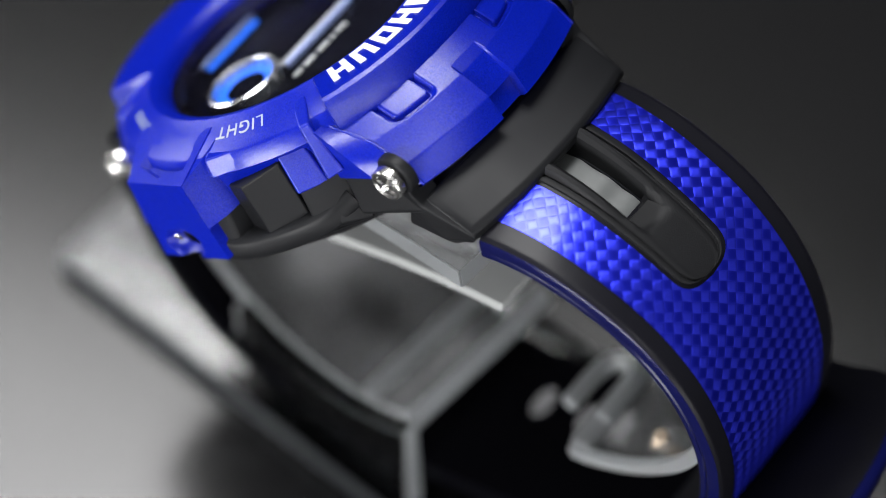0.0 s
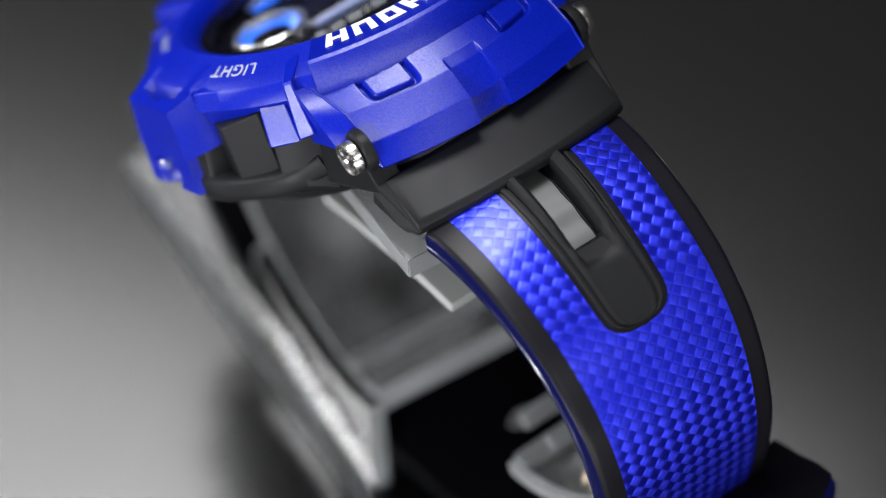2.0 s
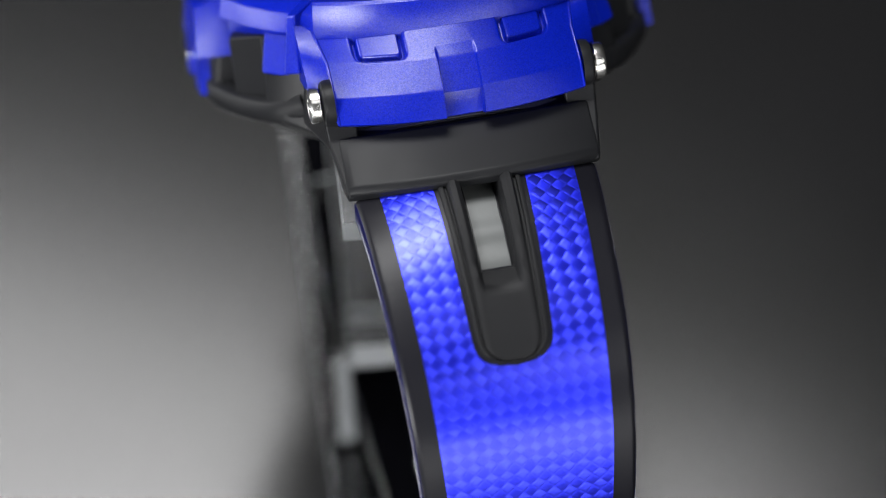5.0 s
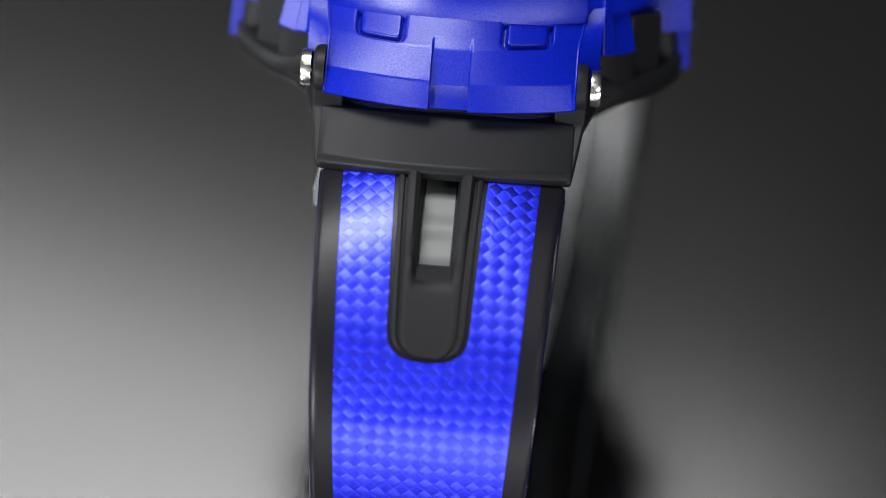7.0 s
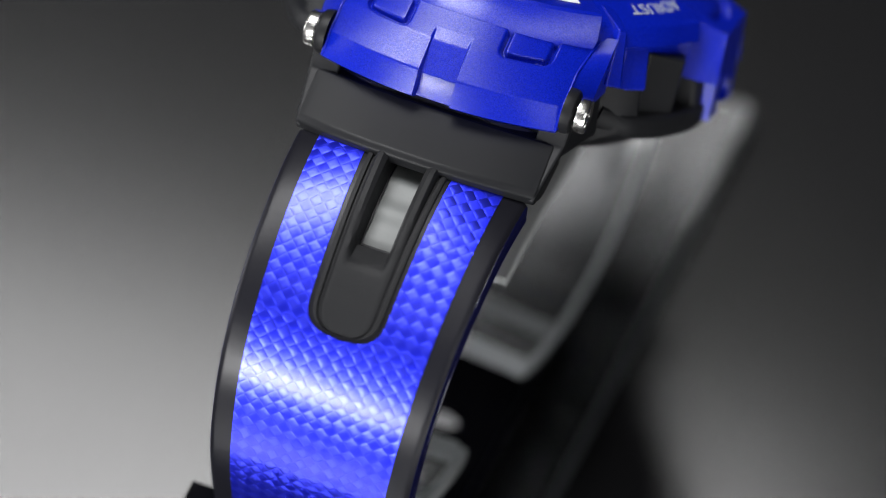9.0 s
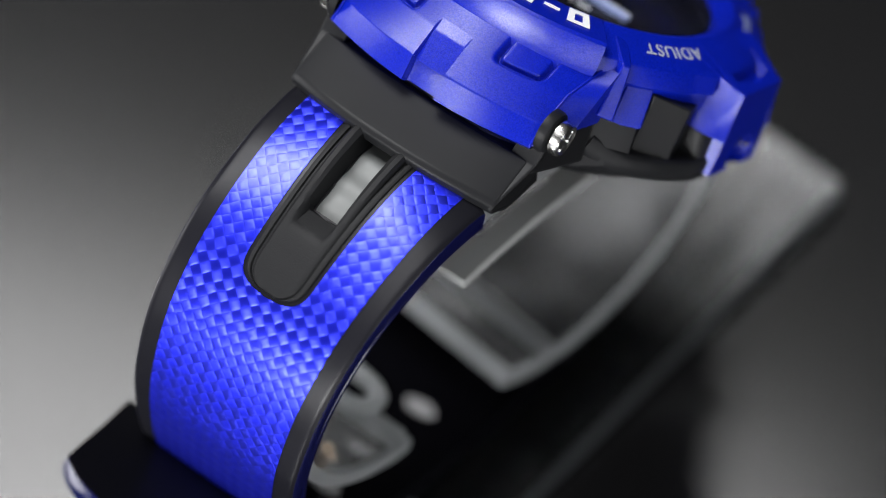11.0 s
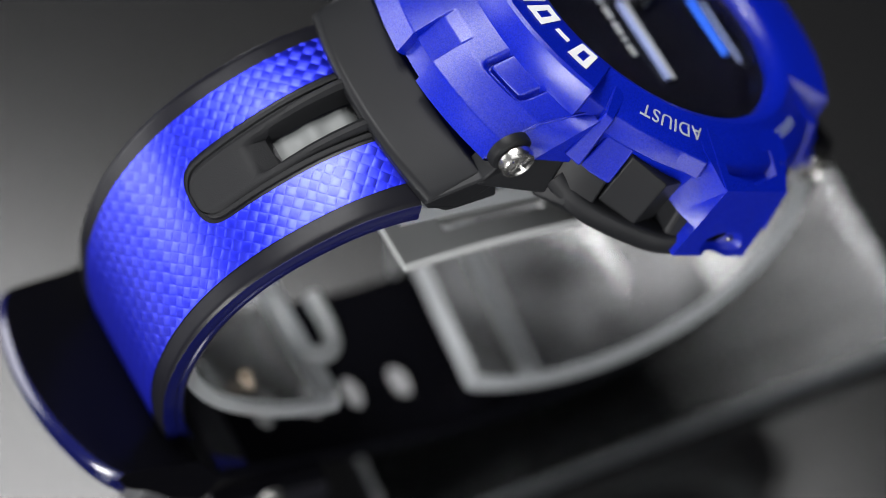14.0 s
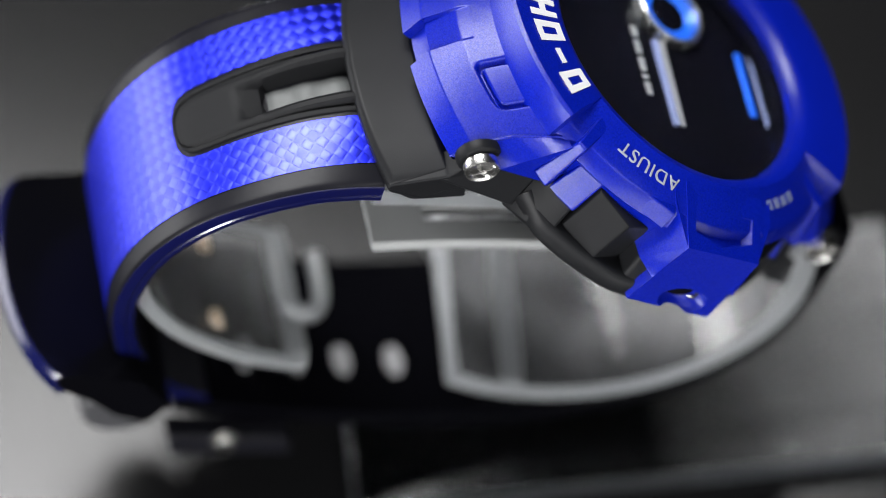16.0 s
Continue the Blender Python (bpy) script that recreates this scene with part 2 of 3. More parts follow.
def sweep(bm, path, ra, rb, n=12, power=0.6, up=(0, 0, 1)):
    """A rounded bar along a path: half-widths ra sideways and rb upwards."""
    p = [Vector(q) for q in path]
    rows = []
    for i, c in enumerate(p):
        d = (p[min(i + 1, len(p) - 1)] - p[max(i - 1, 0)]).normalized()
        side = d.cross(Vector(up)).normalized()
        top = side.cross(d)
        row = []
        for a in np.linspace(0, 2 * math.pi, n + 1)[:-1]:
            u, v = math.cos(a), math.sin(a)
            row.append(tuple(c + side * ra * math.copysign(abs(u) ** power, u) + top * rb * math.copysign(abs(v) ** power, v)))
        rows.append(row)
    vs = grid(bm, rows, close_v=True)
    bm.faces.new(vs[0])
    bm.faces.new(vs[-1])


# ---- table ----
def build_table():
    bm = bmesh.new()
    bmesh.ops.create_grid(bm, x_segments=8, y_segments=8, size=900)
    return tagged(part("table_top", bm, TABLE, None), "glossy black table top with soft grey reflections", "table", kind="structure")


build_table()

# ---- the watch ----
watch = tagged(new("wrist_watch"), "blue and black resin sports watch with carbon-weave strap", "watch")
stand = tagged(new("watch_stand"), "clear acrylic watch stand with a C-shaped cuff and base", "display stand")


def arc_pt(r, a, w):
    """A point at radius r and a degrees from twelve o'clock, to the side with ADJUST."""
    return (r * math.sin(radians(a)), -r * math.cos(radians(a)), w)



def ring(bm, profiles, close=True):
    """Rows of points round the dial: profiles(a) gives radius and height pairs for a degrees."""
    rows = []
    for a in profiles[0]:
        rows.append([arc_pt(r, a, w) for r, w in profiles[1](a)])
    return grid(bm, rows, close_u=close)


def build_case():
    bm = bmesh.new()
    lathe(bm, [(0, -8.0), (14, -8.0), (18.5, -7.2), (20.6, -4.8), (21.4, -2.2), (21.6, 2.5), (18, 3), (0, 3)], 96)
    case = part("case", bm, BLACK, watch, "matt black resin case", CASE)
    for s in (-1, 1):
        for e in (-1, 1):
            # skirt below each push button, and the arm that runs to the screw boss
            bm = bmesh.new()
            hexa(bm, [(s * 15, e * 15.0, -5.5), (s * 18.6, e * 14.8, -3.9), (s * 23.9, e * 5.0, -3.9), (s * 18, e * 4.6, -6.2),
                      (s * 15, e * 14.6, -2.2), (s * 19.4, e * 14.4, -2.4), (s * 23.9, e * 5.0, -2.2), (s * 18, e * 4.6, -1.6)])
            hexa(bm, [(s * 14.4, e * 17.6, -5.2), (s * 17.6, e * 16.2, -3.6), (s * 19.4, e * 13.6, -3.4), (s * 15, e * 13, -5),
                      (s * 14.6, e * 17.4, 2.6), (s * 16.7, e * 16.4, 2.2), (s * 18.9, e * 14.0, 2.2), (s * 15, e * 13, 2.6)])
            hexa(bm, [(s * 20, e * 6.0, -3.6), (s * 23.9, e * 5.8, -3.8), (s * 24.6, e * 3.5, -3.6), (s * 20, e * 3.5, -3.6),
                      (s * 20, e * 6.4, 2.2), (s * 22.9, e * 6.0, 2.0), (s * 24.2, e * 3.5, 2.0), (s * 20, e * 3.5, 2.2)])
            part("button_guard", bm, BLACK, case, bevel=0.5)
            bm = bmesh.new()
            path, _ = smoothed([(s * x, e * y, z) for x, y, z in ((14.6, 16.0, -1.6), (15.9, 15.1, -2.0), (17.6, 13.8, -2.6), (19.6, 10.9, -2.8), (21.5, 7.2, -2.8), (22.5, 5.2, -2.5), (22.9, 3.8, -2.0))], 30)
            sweep(bm, path, 1.8, 1.4, 16, 0.5)
            part("button_frame", bm, BLACK, case, "rounded black frame below the push button", sharp=60)
            bm = bmesh.new()
            hexa(bm, [(s * 11.4, e * 26.0, -6.0), (s * 14.2, e * 25.6, -4.2), (s * 15.8, e * 17.2, -3.6), (s * 11.4, e * 15, -6.6),
                      (s * 11.4, e * 24.0, 1.0), (s * 13.7, e * 24.4, 0.6), (s * 15.2, e * 17.4, 1.8), (s * 11.4, e * 15, 2.4)])
            part("lug_arm", bm, BLACK, case, bevel=0.4)
            # boss and cross-head screw
            bm = bmesh.new()
            prof = [(0, 0.1), (2.0, 0.1), (2.3, -0.1), (2.45, -0.5), (2.45, -1.1)]
            rows = [[((14.2 + w) * s, e * 24 + r * math.cos(a), 0.4 + r * math.sin(a)) for r, w in prof] for a in np.linspace(0, 2 * math.pi, 33)[:-1]]
            grid(bm, rows, close_u=True)
            part("screw_boss", bm, BLACK, case)
            build_screw(s, e)
    return case


def build_screw(s, e):
    bm = bmesh.new()
    n = 48
    prof = [(1.90, 0.0), (1.92, 0.80), (1.78, 1.05), (1.6, 1.09), (1.30, 1.05), (0.95, 1.05), (0.42, 1.05), (0.0, 1.05)]
    rows = []
    for k in range(n):
        a = 2 * math.pi * k / n
        row = []
        for r, w in prof:
            cross = (abs(math.sin(2 * (a + 0.5))) < 0.42) and r < 1.0
            slot = -0.45 if (cross or r < 0.3) else 0.0
            groove = -0.10 if 1.5 > r > 1.2 else 0.0
            row.append(((14.55 + w + slot + groove) * s, e * 24 + r * math.cos(a), 0.4 + r * math.sin(a)))
        rows.append(row)
    grid(bm, rows, close_u=True)
    part("screw", bm, STEEL, watch, "polished steel cross-head screw", CASE)


case = build_case()


def bezel_profile(a):
    """Radius and height pairs of the bezel's section, a degrees from twelve o'clock."""
    d = min(abs((a + 180) % 360 - 180), abs(a % 360 - 180))      # from the nearer of twelve and six
    k = 1.0 if d < 35.2 else (0.0 if d > 35.8 else (35.8 - d) / 0.6)
    top = [(15.8, 3.2), (15.8, 8.0), (16.05, 8.9), (16.5, 9.5), (17.1, 9.85), (17.7, 10.0)]
    plate = [(20.0, 10.0), (23.0, 9.9), (23.35, 9.6), (23.7, 7.0), (23.3, 6.0), (22.6, 1.5), (19, 1.0)]
    side = [(19.2, 9.25), (21.8, 8.25), (22.1, 7.95), (22.7, 6.2), (22.2, 5.6), (21.8, 1.8), (19, 1.0)]
    return top + [(p[0] * k + q[0] * (1 - k), p[1] * k + q[1] * (1 - k)) for p, q in zip(plate, side)]


def build_bezel():
    bm = bmesh.new()
    base = list(np.arange(0, 360, 2.5))
    extra = [x + y for x in (0, 180) for y in (-35.8, -35.2, 35.2, 35.8)]
    ring(bm, (sorted(set([a % 360 for a in base + extra])), bezel_profile))
    return part("bezel", bm, BLUE, watch, "satin blue resin bezel with fine sparkle", CASE)


bezel = build_bezel()


def hood_point(x, g, e):
    """A point of the sloping hood over the lug: g 0 at its upper edge, 1 at the tabs' lower edge, 2 at the crease, 3 at the rim."""
    k = (x / 13.0) ** 2
    prof = [(-22.9, 7.2, -17.9, 6.9), (-26.3, 4.2, -22.0, 4.0), (-28.5, 1.2, -25.2, 1.1), (-28.75, -1.7, -26.3, -1.4), (-27.4, -2.3, -25.2, -2.1)]
    i = min(int(g), 3)
    f = g - i
    y = (prof[i][0] * (1 - f) + prof[i + 1][0] * f) * (1 - k) + (prof[i][2] * (1 - f) + prof[i + 1][2] * f) * k
    w = (prof[i][1] * (1 - f) + prof[i + 1][1] * f) * (1 - k) + (prof[i][3] * (1 - f) + prof[i + 1][3] * f) * k
    return (x, e * y, w)


def build_hood(e):
    """The hood over one lug: two cheeks parted by a tapering notch, a tab sunk into each."""
    bm = bmesh.new()
    xs = [0, 0.6, 1.2, 1.8, 1.93, 2.0, 2.07, 2.2, 3.0, 3.8] + list(np.arange(4.4, 10.75, 0.14)) + [11.3, 12.0, 12.6, 12.9, 13.0]
    gs = list(np.arange(0.0, 1.2, 0.035)) + [1.3, 1.5, 1.7, 1.88, 1.95, 2.0, 2.05, 2.12, 2.3, 2.6, 2.8, 2.9, 2.96, 3.0, 3.06, 3.2, 3.5]

    def step(a, b, v):
        f = min(1.0, max(0.0, (v - a) / (b - a)))
        return f * f * (3 - 2 * f)

    def sunk(x, g):
        # a rounded pad in a groove that is open at the top, and the channel down the middle
        x = abs(x)
        qx, qy = abs(x - 7.6) - 2.7 + 1.0, g * 4.4 - 4.3 + 1.0
        d = math.hypot(max(qx, 0), max(qy, 0)) + min(max(qx, qy), 0) - 1.0
        h = -0.85 * step(0.05, -0.32, d) + 0.68 * step(-0.42, -0.80, d)
        if g > 0.72:
            h -= min(1.2, (g - 0.68) * 0.70) * step(2.06, 1.94, x)
        return h

    rows = []
    full = [-x for x in xs[::-1]] + xs[1:]
    for g in gs:
        row = []
        for x in full:
            xx = x * (1 + 0.06 * max(0, 1 - g)) if abs(x) > 12 else x
            p = hood_point(xx, g, e)
            d = sunk(x, g)
            nrm = (0, e * -0.70, 0.70) if g < 2 else (0, e * -1.0, 0.15)
            row.append((p[0], p[1] + nrm[1] * d, p[2] + nrm[2] * d))
        rows.append(row)
    rows.append([(x * 0.98, e * -20.5, -2.0) for x in full])
    grid(bm, rows)
    hood = part("bezel_hood", bm, BLUE, bezel, sharp=62)
    # the hood's flanks run back to the round frame
    for s in (-1, 1):
        bm = bmesh.new()
        lv = [0.0, 0.5, 1.0, 1.5, 2.0, 2.5, 3.0]
        flank = [[(p[0], p[1], p[2]) for p in (hood_point(s * 13.0 * (1 + 0.06 * max(0, 1 - g)), g, e) for g in lv)],
                 [(s * (15.5 - 0.1 * g), e * (-17.6 - 1.5 * g), 7.3 - 2.1 * g) for g in lv],
                 [(s * 15.6, e * -14.0, 7.0 - 2.0 * g) for g in lv]]
        grid(bm, flank)
        # rounded ridge along the corner between face and flank
        part("flank", bm, BLUE, hood, sharp=25)
        bm = bmesh.new()
        sweep(bm, [hood_point(s * 12.96 * (1 + 0.06 * max(0, 1 - g)), g, e) for g in np.linspace(0, 3.0, 16)], 0.16, 0.16, 10, 1.0)
        part("corner_bead", bm, BLUE, hood, sharp=60)


build_hood(1)
build_hood(-1)


def build_bezel_blocks():
    for s in (-1, 1):
        for e in (-1, 1):
            bm = bmesh.new()
            hexa(bm, [(s * 13, e * -13, 1.2), (s * 16.5, e * -16.7, 1.5), (s * 19.2, e * -14.2, 1.7), (s * 16, e * -10, 1.2),
                      (s * 12.5, e * -12, 7.9), (s * 16.0, e * -15.2, 6.5), (s * 18.1, e * -12.8, 6.5), (s * 15.4, e * -10, 8.1)])
            hexa(bm, [(s * 13, e * -15, 1.6), (s * 15.6, e * -19.0, 2.4), (s * 17.2, e * -17.7, 2.2), (s * 14, e * -13, 1.6),
                      (s * 12.0, e * -14.4, 9.5), (s * 15.3, e * -17.3, 8.3), (s * 16.0, e * -16.3, 8.1), (s * 13.4, e * -13.2, 9.3)])
            part("bezel_rib", bm, BLUE, bezel, bevel=0.28)
            # wall over the push button
            bm = bmesh.new()
            hexa(bm, [(s * 17, e * -12.2, 5.6), (s * 18.6, e * -13.0, 6.2), (s * 22.3, e * -6.4, 6.1), (s * 19, e * -5, 5.6),
                      (s * 16, e * -11.6, 8.6), (s * 18.0, e * -12.5, 8.2), (s * 21.8, e * -6.0, 8.2), (s * 18, e * -5, 8.8)])
            part("button_brow", bm, BLUE, bezel, bevel=0.22)
        # the guard at three and nine o'clock
        bm = bmesh.new()
        hexa(bm, [(s * 18, -5.0, -2.8), (s * 25.2, -4.9, -2.6), (s * 25.4, 6.3, -2.6), (s * 18, 6.4, -2.8),
                  (s * 18, -4.6, 9.6), (s * 24.7, -4.2, 7.1), (s * 24.7, 5.6, 7.1), (s * 18, 6.0, 9.6)])
        hexa(bm, [(s * 18, -6.4, 1.8), (s * 23.0, -6.1, 1.8), (s * 25.15, -4.85, 1.6), (s * 19, -4.0, 1.6),
                  (s * 18, -6.0, 9.3), (s * 20.4, -5.9, 8.6), (s * 24.6, -4.2, 7.0), (s * 19, -4.0, 9.0)])
        hexa(bm, [(s * 18, 7.8, 1.8), (s * 23.0, 7.5, 1.8), (s * 25.3, 6.25, 1.6), (s * 19, 5.4, 1.6),
                  (s * 18, 7.4, 9.3), (s * 20.4, 7.3, 8.6), (s * 24.6, 5.6, 7.0), (s * 19, 5.4, 9.0)])
        # a pentagon sunk into its slope, and a round scoop out of its foot
        def slope(x, y, h):
            return (s * x, y, 9.6 - (x - 18.0) * 0.373 + h)
        pent = bmesh.new()
        outer = [(20.3, -3.3), (22.9, -3.3), (24.1, 0.7), (22.9, 4.7), (20.3, 4.7)]
        inner = [(20.8, -2.5), (22.5, -2.5), (23.4, 0.7), (22.5, 3.9), (20.8, 3.9)]
        rings = [[slope(*q, -1.0) for q in inner], [slope(*q, 0.12) for q in outer], [slope(*q, 2.0) for q in outer]]
        vs = grid(pent, rings, close_v=True)
        pent.faces.new(vs[0])
        pent.faces.new(vs[-1])
        scoop = bmesh.new()
        bmesh.ops.create_uvsphere(scoop, u_segments=28, v_segments=16, radius=1.0)
        bmesh.ops.scale(scoop, vec=(2.6, 3.3, 2.1), verts=scoop.verts)
        bmesh.ops.translate(scoop, vec=(s * 26.0, 1.5, -0.9), verts=scoop.verts)
        guard = part("side_guard", cut(bm, [pent, scoop]), BLUE, bezel, bevel=0.3, seg=3)
        # black disc in the scoop: the shade inside it put in as colour
        bm = bmesh.new()
        lathe(bm, [(0.0, 0.0), (1.5, 0.05), (1.75, 0.2), (1.75, -0.3), (0, -0.4)], 28)
        bmesh.ops.rotate(bm, matrix=Matrix.Rotation(s * math.pi / 2, 3, "Y"), verts=bm.verts)
        bmesh.ops.scale(bm, vec=(1, 1.2, 0.8), verts=bm.verts)
        bmesh.ops.translate(bm, vec=(s * 23.75, 1.5, -0.9), verts=bm.verts)
        part("opening", bm, DIALBLACK, guard, "black disc for the shade in the guard's scoop")
        bm = bmesh.new()
        bmesh.ops.create_uvsphere(bm, u_segments=16, v_segments=8, radius=0.5)
        bmesh.ops.scale(bm, vec=(0.5, 1.2, 0.6), verts=bm.verts)
        bmesh.ops.translate(bm, vec=(s * 25.5, 1.4, 0.45), verts=bm.verts)
        part("pin", bm, STEEL, guard, "bright steel pin")


build_bezel_blocks()


def build_buttons():
    for s in (-1, 1):
        for e in (-1, 1):
            bm = bmesh.new()
            a, b, c = (18.6, -13.0), (21.75, -9.4), (20.9, -5.4)
            lo, hi = -2.4, 5.0
            v = [(s * 15, e * -12, lo), (s * a[0], e * a[1], lo + 1.1), (s * b[0], e * b[1], lo), (s * c[0], e * c[1], lo), (s * 15, e * -5, lo),
                 (s * 15, e * -12, hi + 0.6), (s * a[0], e * a[1], hi + 0.4), (s * b[0], e * b[1], hi - 0.4), (s * c[0], e * c[1], hi - 0.6), (s * 15, e * -5, hi + 0.6)]
            vs = [bm.verts.new(p) for p in v]
            for f in ((0, 1, 2, 3, 4), (5, 6, 7, 8, 9), (0, 1, 6, 5), (1, 2, 7, 6), (2, 3, 8, 7), (3, 4, 9, 8), (4, 0, 5, 9)):
                bm.faces.new([vs[i] for i in f])
            part("push_button", bm, BLACK, watch, "black ridged push button", CASE, bevel=0.22)


build_buttons()


def flat_text(body, size):
    """A word as a flat mesh about its own middle, in millimetres."""
    d = bpy.data.curves.new("word", "FONT")
    d.body, d.size, d.align_x, d.align_y = body, size, "CENTER", "CENTER"
    d.extrude, d.offset, d.space_character = 0.03, 0.01, 1.10
    ob = new("word", d)
    me = bpy.data.meshes.new_from_object(ob.evaluated_get(bpy.context.evaluated_depsgraph_get()))
    bpy.data.objects.remove(ob)
    bm = bmesh.new()
    bm.from_mesh(me)
    return bm


def onto_arc(bm, angle, r0, height, spread=1.0):
    """Bend what is drawn flat round the dial: x runs clockwise for the wearer, y outwards."""
    for v in bm.verts:
        a = radians(angle) + v.co.x * spread / r0
        r = r0 + v.co.y
        v.co = Vector((-r * math.sin(a), -r * math.cos(a), height(r) + v.co.z))


def build_lettering():
    side = lambda r: (10.0 - (r - 16.6) * 0.288 if r < 19.2 else 9.25 - (r - 19.2) * 0.385) + 0.05
    for word, angle in (("ADJUST", -62.0), ("LIGHT", 63.8)):
        bm = flat_text(word, 2.1)
        bmesh.ops.scale(bm, vec=(1.0 if word == "ADJUST" else 0.95, 1, 1), verts=bm.verts)
        onto_arc(bm, angle, 19.4, side)
        part("lettering", bm, GREYPRINT, bezel, "silver-grey printed word " + word, smooth=False)
    for angle in (-118.0, 118.0):
        bm = bmesh.new()
        for k in range(4):
            hexa(bm, [(x + k * 1.3, y, z) for z in (-0.03, 0.03) for x, y in ((-2.4, -0.5), (-1.55, -0.5), (-1.55, 0.5), (-2.4, 0.5))])
        onto_arc(bm, angle, 19.6, side)
        part("lettering", bm, DIMPRINT, bezel, "faint grey printed marks", smooth=False)
    # the maker's mark over the lug: plain white shapes, no letters
    for k in range(7):
        bm = bmesh.new()
        x0 = (k - 3) * 3.05
        if k == 1:
            boxes = [(-0.9, -0.35, 0.9, 0.35)]
        else:
            boxes = [(-1.2, -1.75, -0.45, 1.75), (0.45, -1.75, 1.2, 1.75)] + ([(-0.45, 0.95, 0.45, 1.75)] if k in (0, 2, 4) else []) + ([(-0.45, -1.75, 0.45, -0.95)] if k in (0, 2, 4, 5) else []) + ([(-0.45, -0.4, 0.45, 0.4)] if k in (3, 6) else [])
        for ax, ay, bx, by in boxes:
            hexa(bm, [(x0 + x, y, z) for z in (-0.03, 0.04) for x, y in ((ax, ay), (bx, ay), (bx, by), (ax, by))])
        onto_arc(bm, 0.0, 19.6, lambda r: 10.04)
        part("printed_mark", bm, WHITE, bezel, "white printed block", smooth=False)


build_lettering()


def build_dial():
    bm = bmesh.new()
    lathe(bm, [(0, 5.6), (15.9, 5.6)], 64)
    dial = part("dial", bm, DIALBLACK, watch, "gloss black dial", CASE)
    bm = bmesh.new()
    lathe(bm, [(15.85, 5.6), (15.0, 5.8), (14.7, 6.6), (15.2, 7.9), (15.85, 8.0)], 96)
    part("dial_ring", bm, DIALBLACK, dial)
    # small round counter with a steel rim and blue track
    for name, prof, m, lab in (("counter_rim", [(4.4, 5.6), (4.4, 6.9), (4.15, 7.1), (3.75, 6.9), (3.65, 6.0)], STEEL, "steel rim"),
                               ("counter_track", [(3.6, 6.2), (2.3, 6.2)], DIALBLUE, "bright blue track"),
                               ("counter_face", [(2.3, 6.15), (0, 6.15)], DIALBLACK, "black counter face")):
        bm = bmesh.new()
        lathe(bm, prof, 48)
        bmesh.ops.translate(bm, vec=(-7.6, 3.0, 0), verts=bm.verts)
        part(name, bm, m, dial, lab)
    for name, x0, x1, y0, y1, z, m, lab in (("display_frame", -3.6, 7.4, 1.0, 1.6, 6.0, DISPLAYGREY, "pale grey bar"),
                                             ("display_edge", -3.6, 7.6, -0.1, 0.5, 6.2, DIMPRINT, "dark grey bar"),
                                             ("indicator", -5.0, 3.5, 12.2, 13.1, 5.9, DIALBLUE, "bright blue bar"),
                                             ("indicator", -5.0, 4.5, 14.2, 14.6, 5.9, DIMPRINT, "dim grey bar")):
        bm = bmesh.new()
        hexa(bm, [(x, y, w) for w in (5.6, z) for x, y in ((x0, y0), (x1, y0), (x1, y1), (x0, y1))])
        part(name, bm, m, dial, lab, bevel=0.12)
    for x0, x1 in ((-5.0, -3.6), (-3.1, -1.4), (-0.8, 0.9), (1.4, 1.9), (2.4, 4.0)):
        bm = bmesh.new()
        hexa(bm, [(x, y, w) for w in (5.6, 5.75) for x, y in ((x0, -2.7), (x1, -2.7), (x1, -1.9), (x0, -1.9))])
        part("printed_mark", bm, DISPLAYGREY, dial, "small grey printed bar", smooth=False)
    bm = bmesh.new()
    lathe(bm, [(0, 8.6), (15.2, 8.6), (15.75, 8.4), (15.75, 7.9), (0, 7.9)], 64)
    g = part("glass", bm, GLASS, watch, "clear watch glass", CASE)
    g.visible_shadow = False


build_dial()


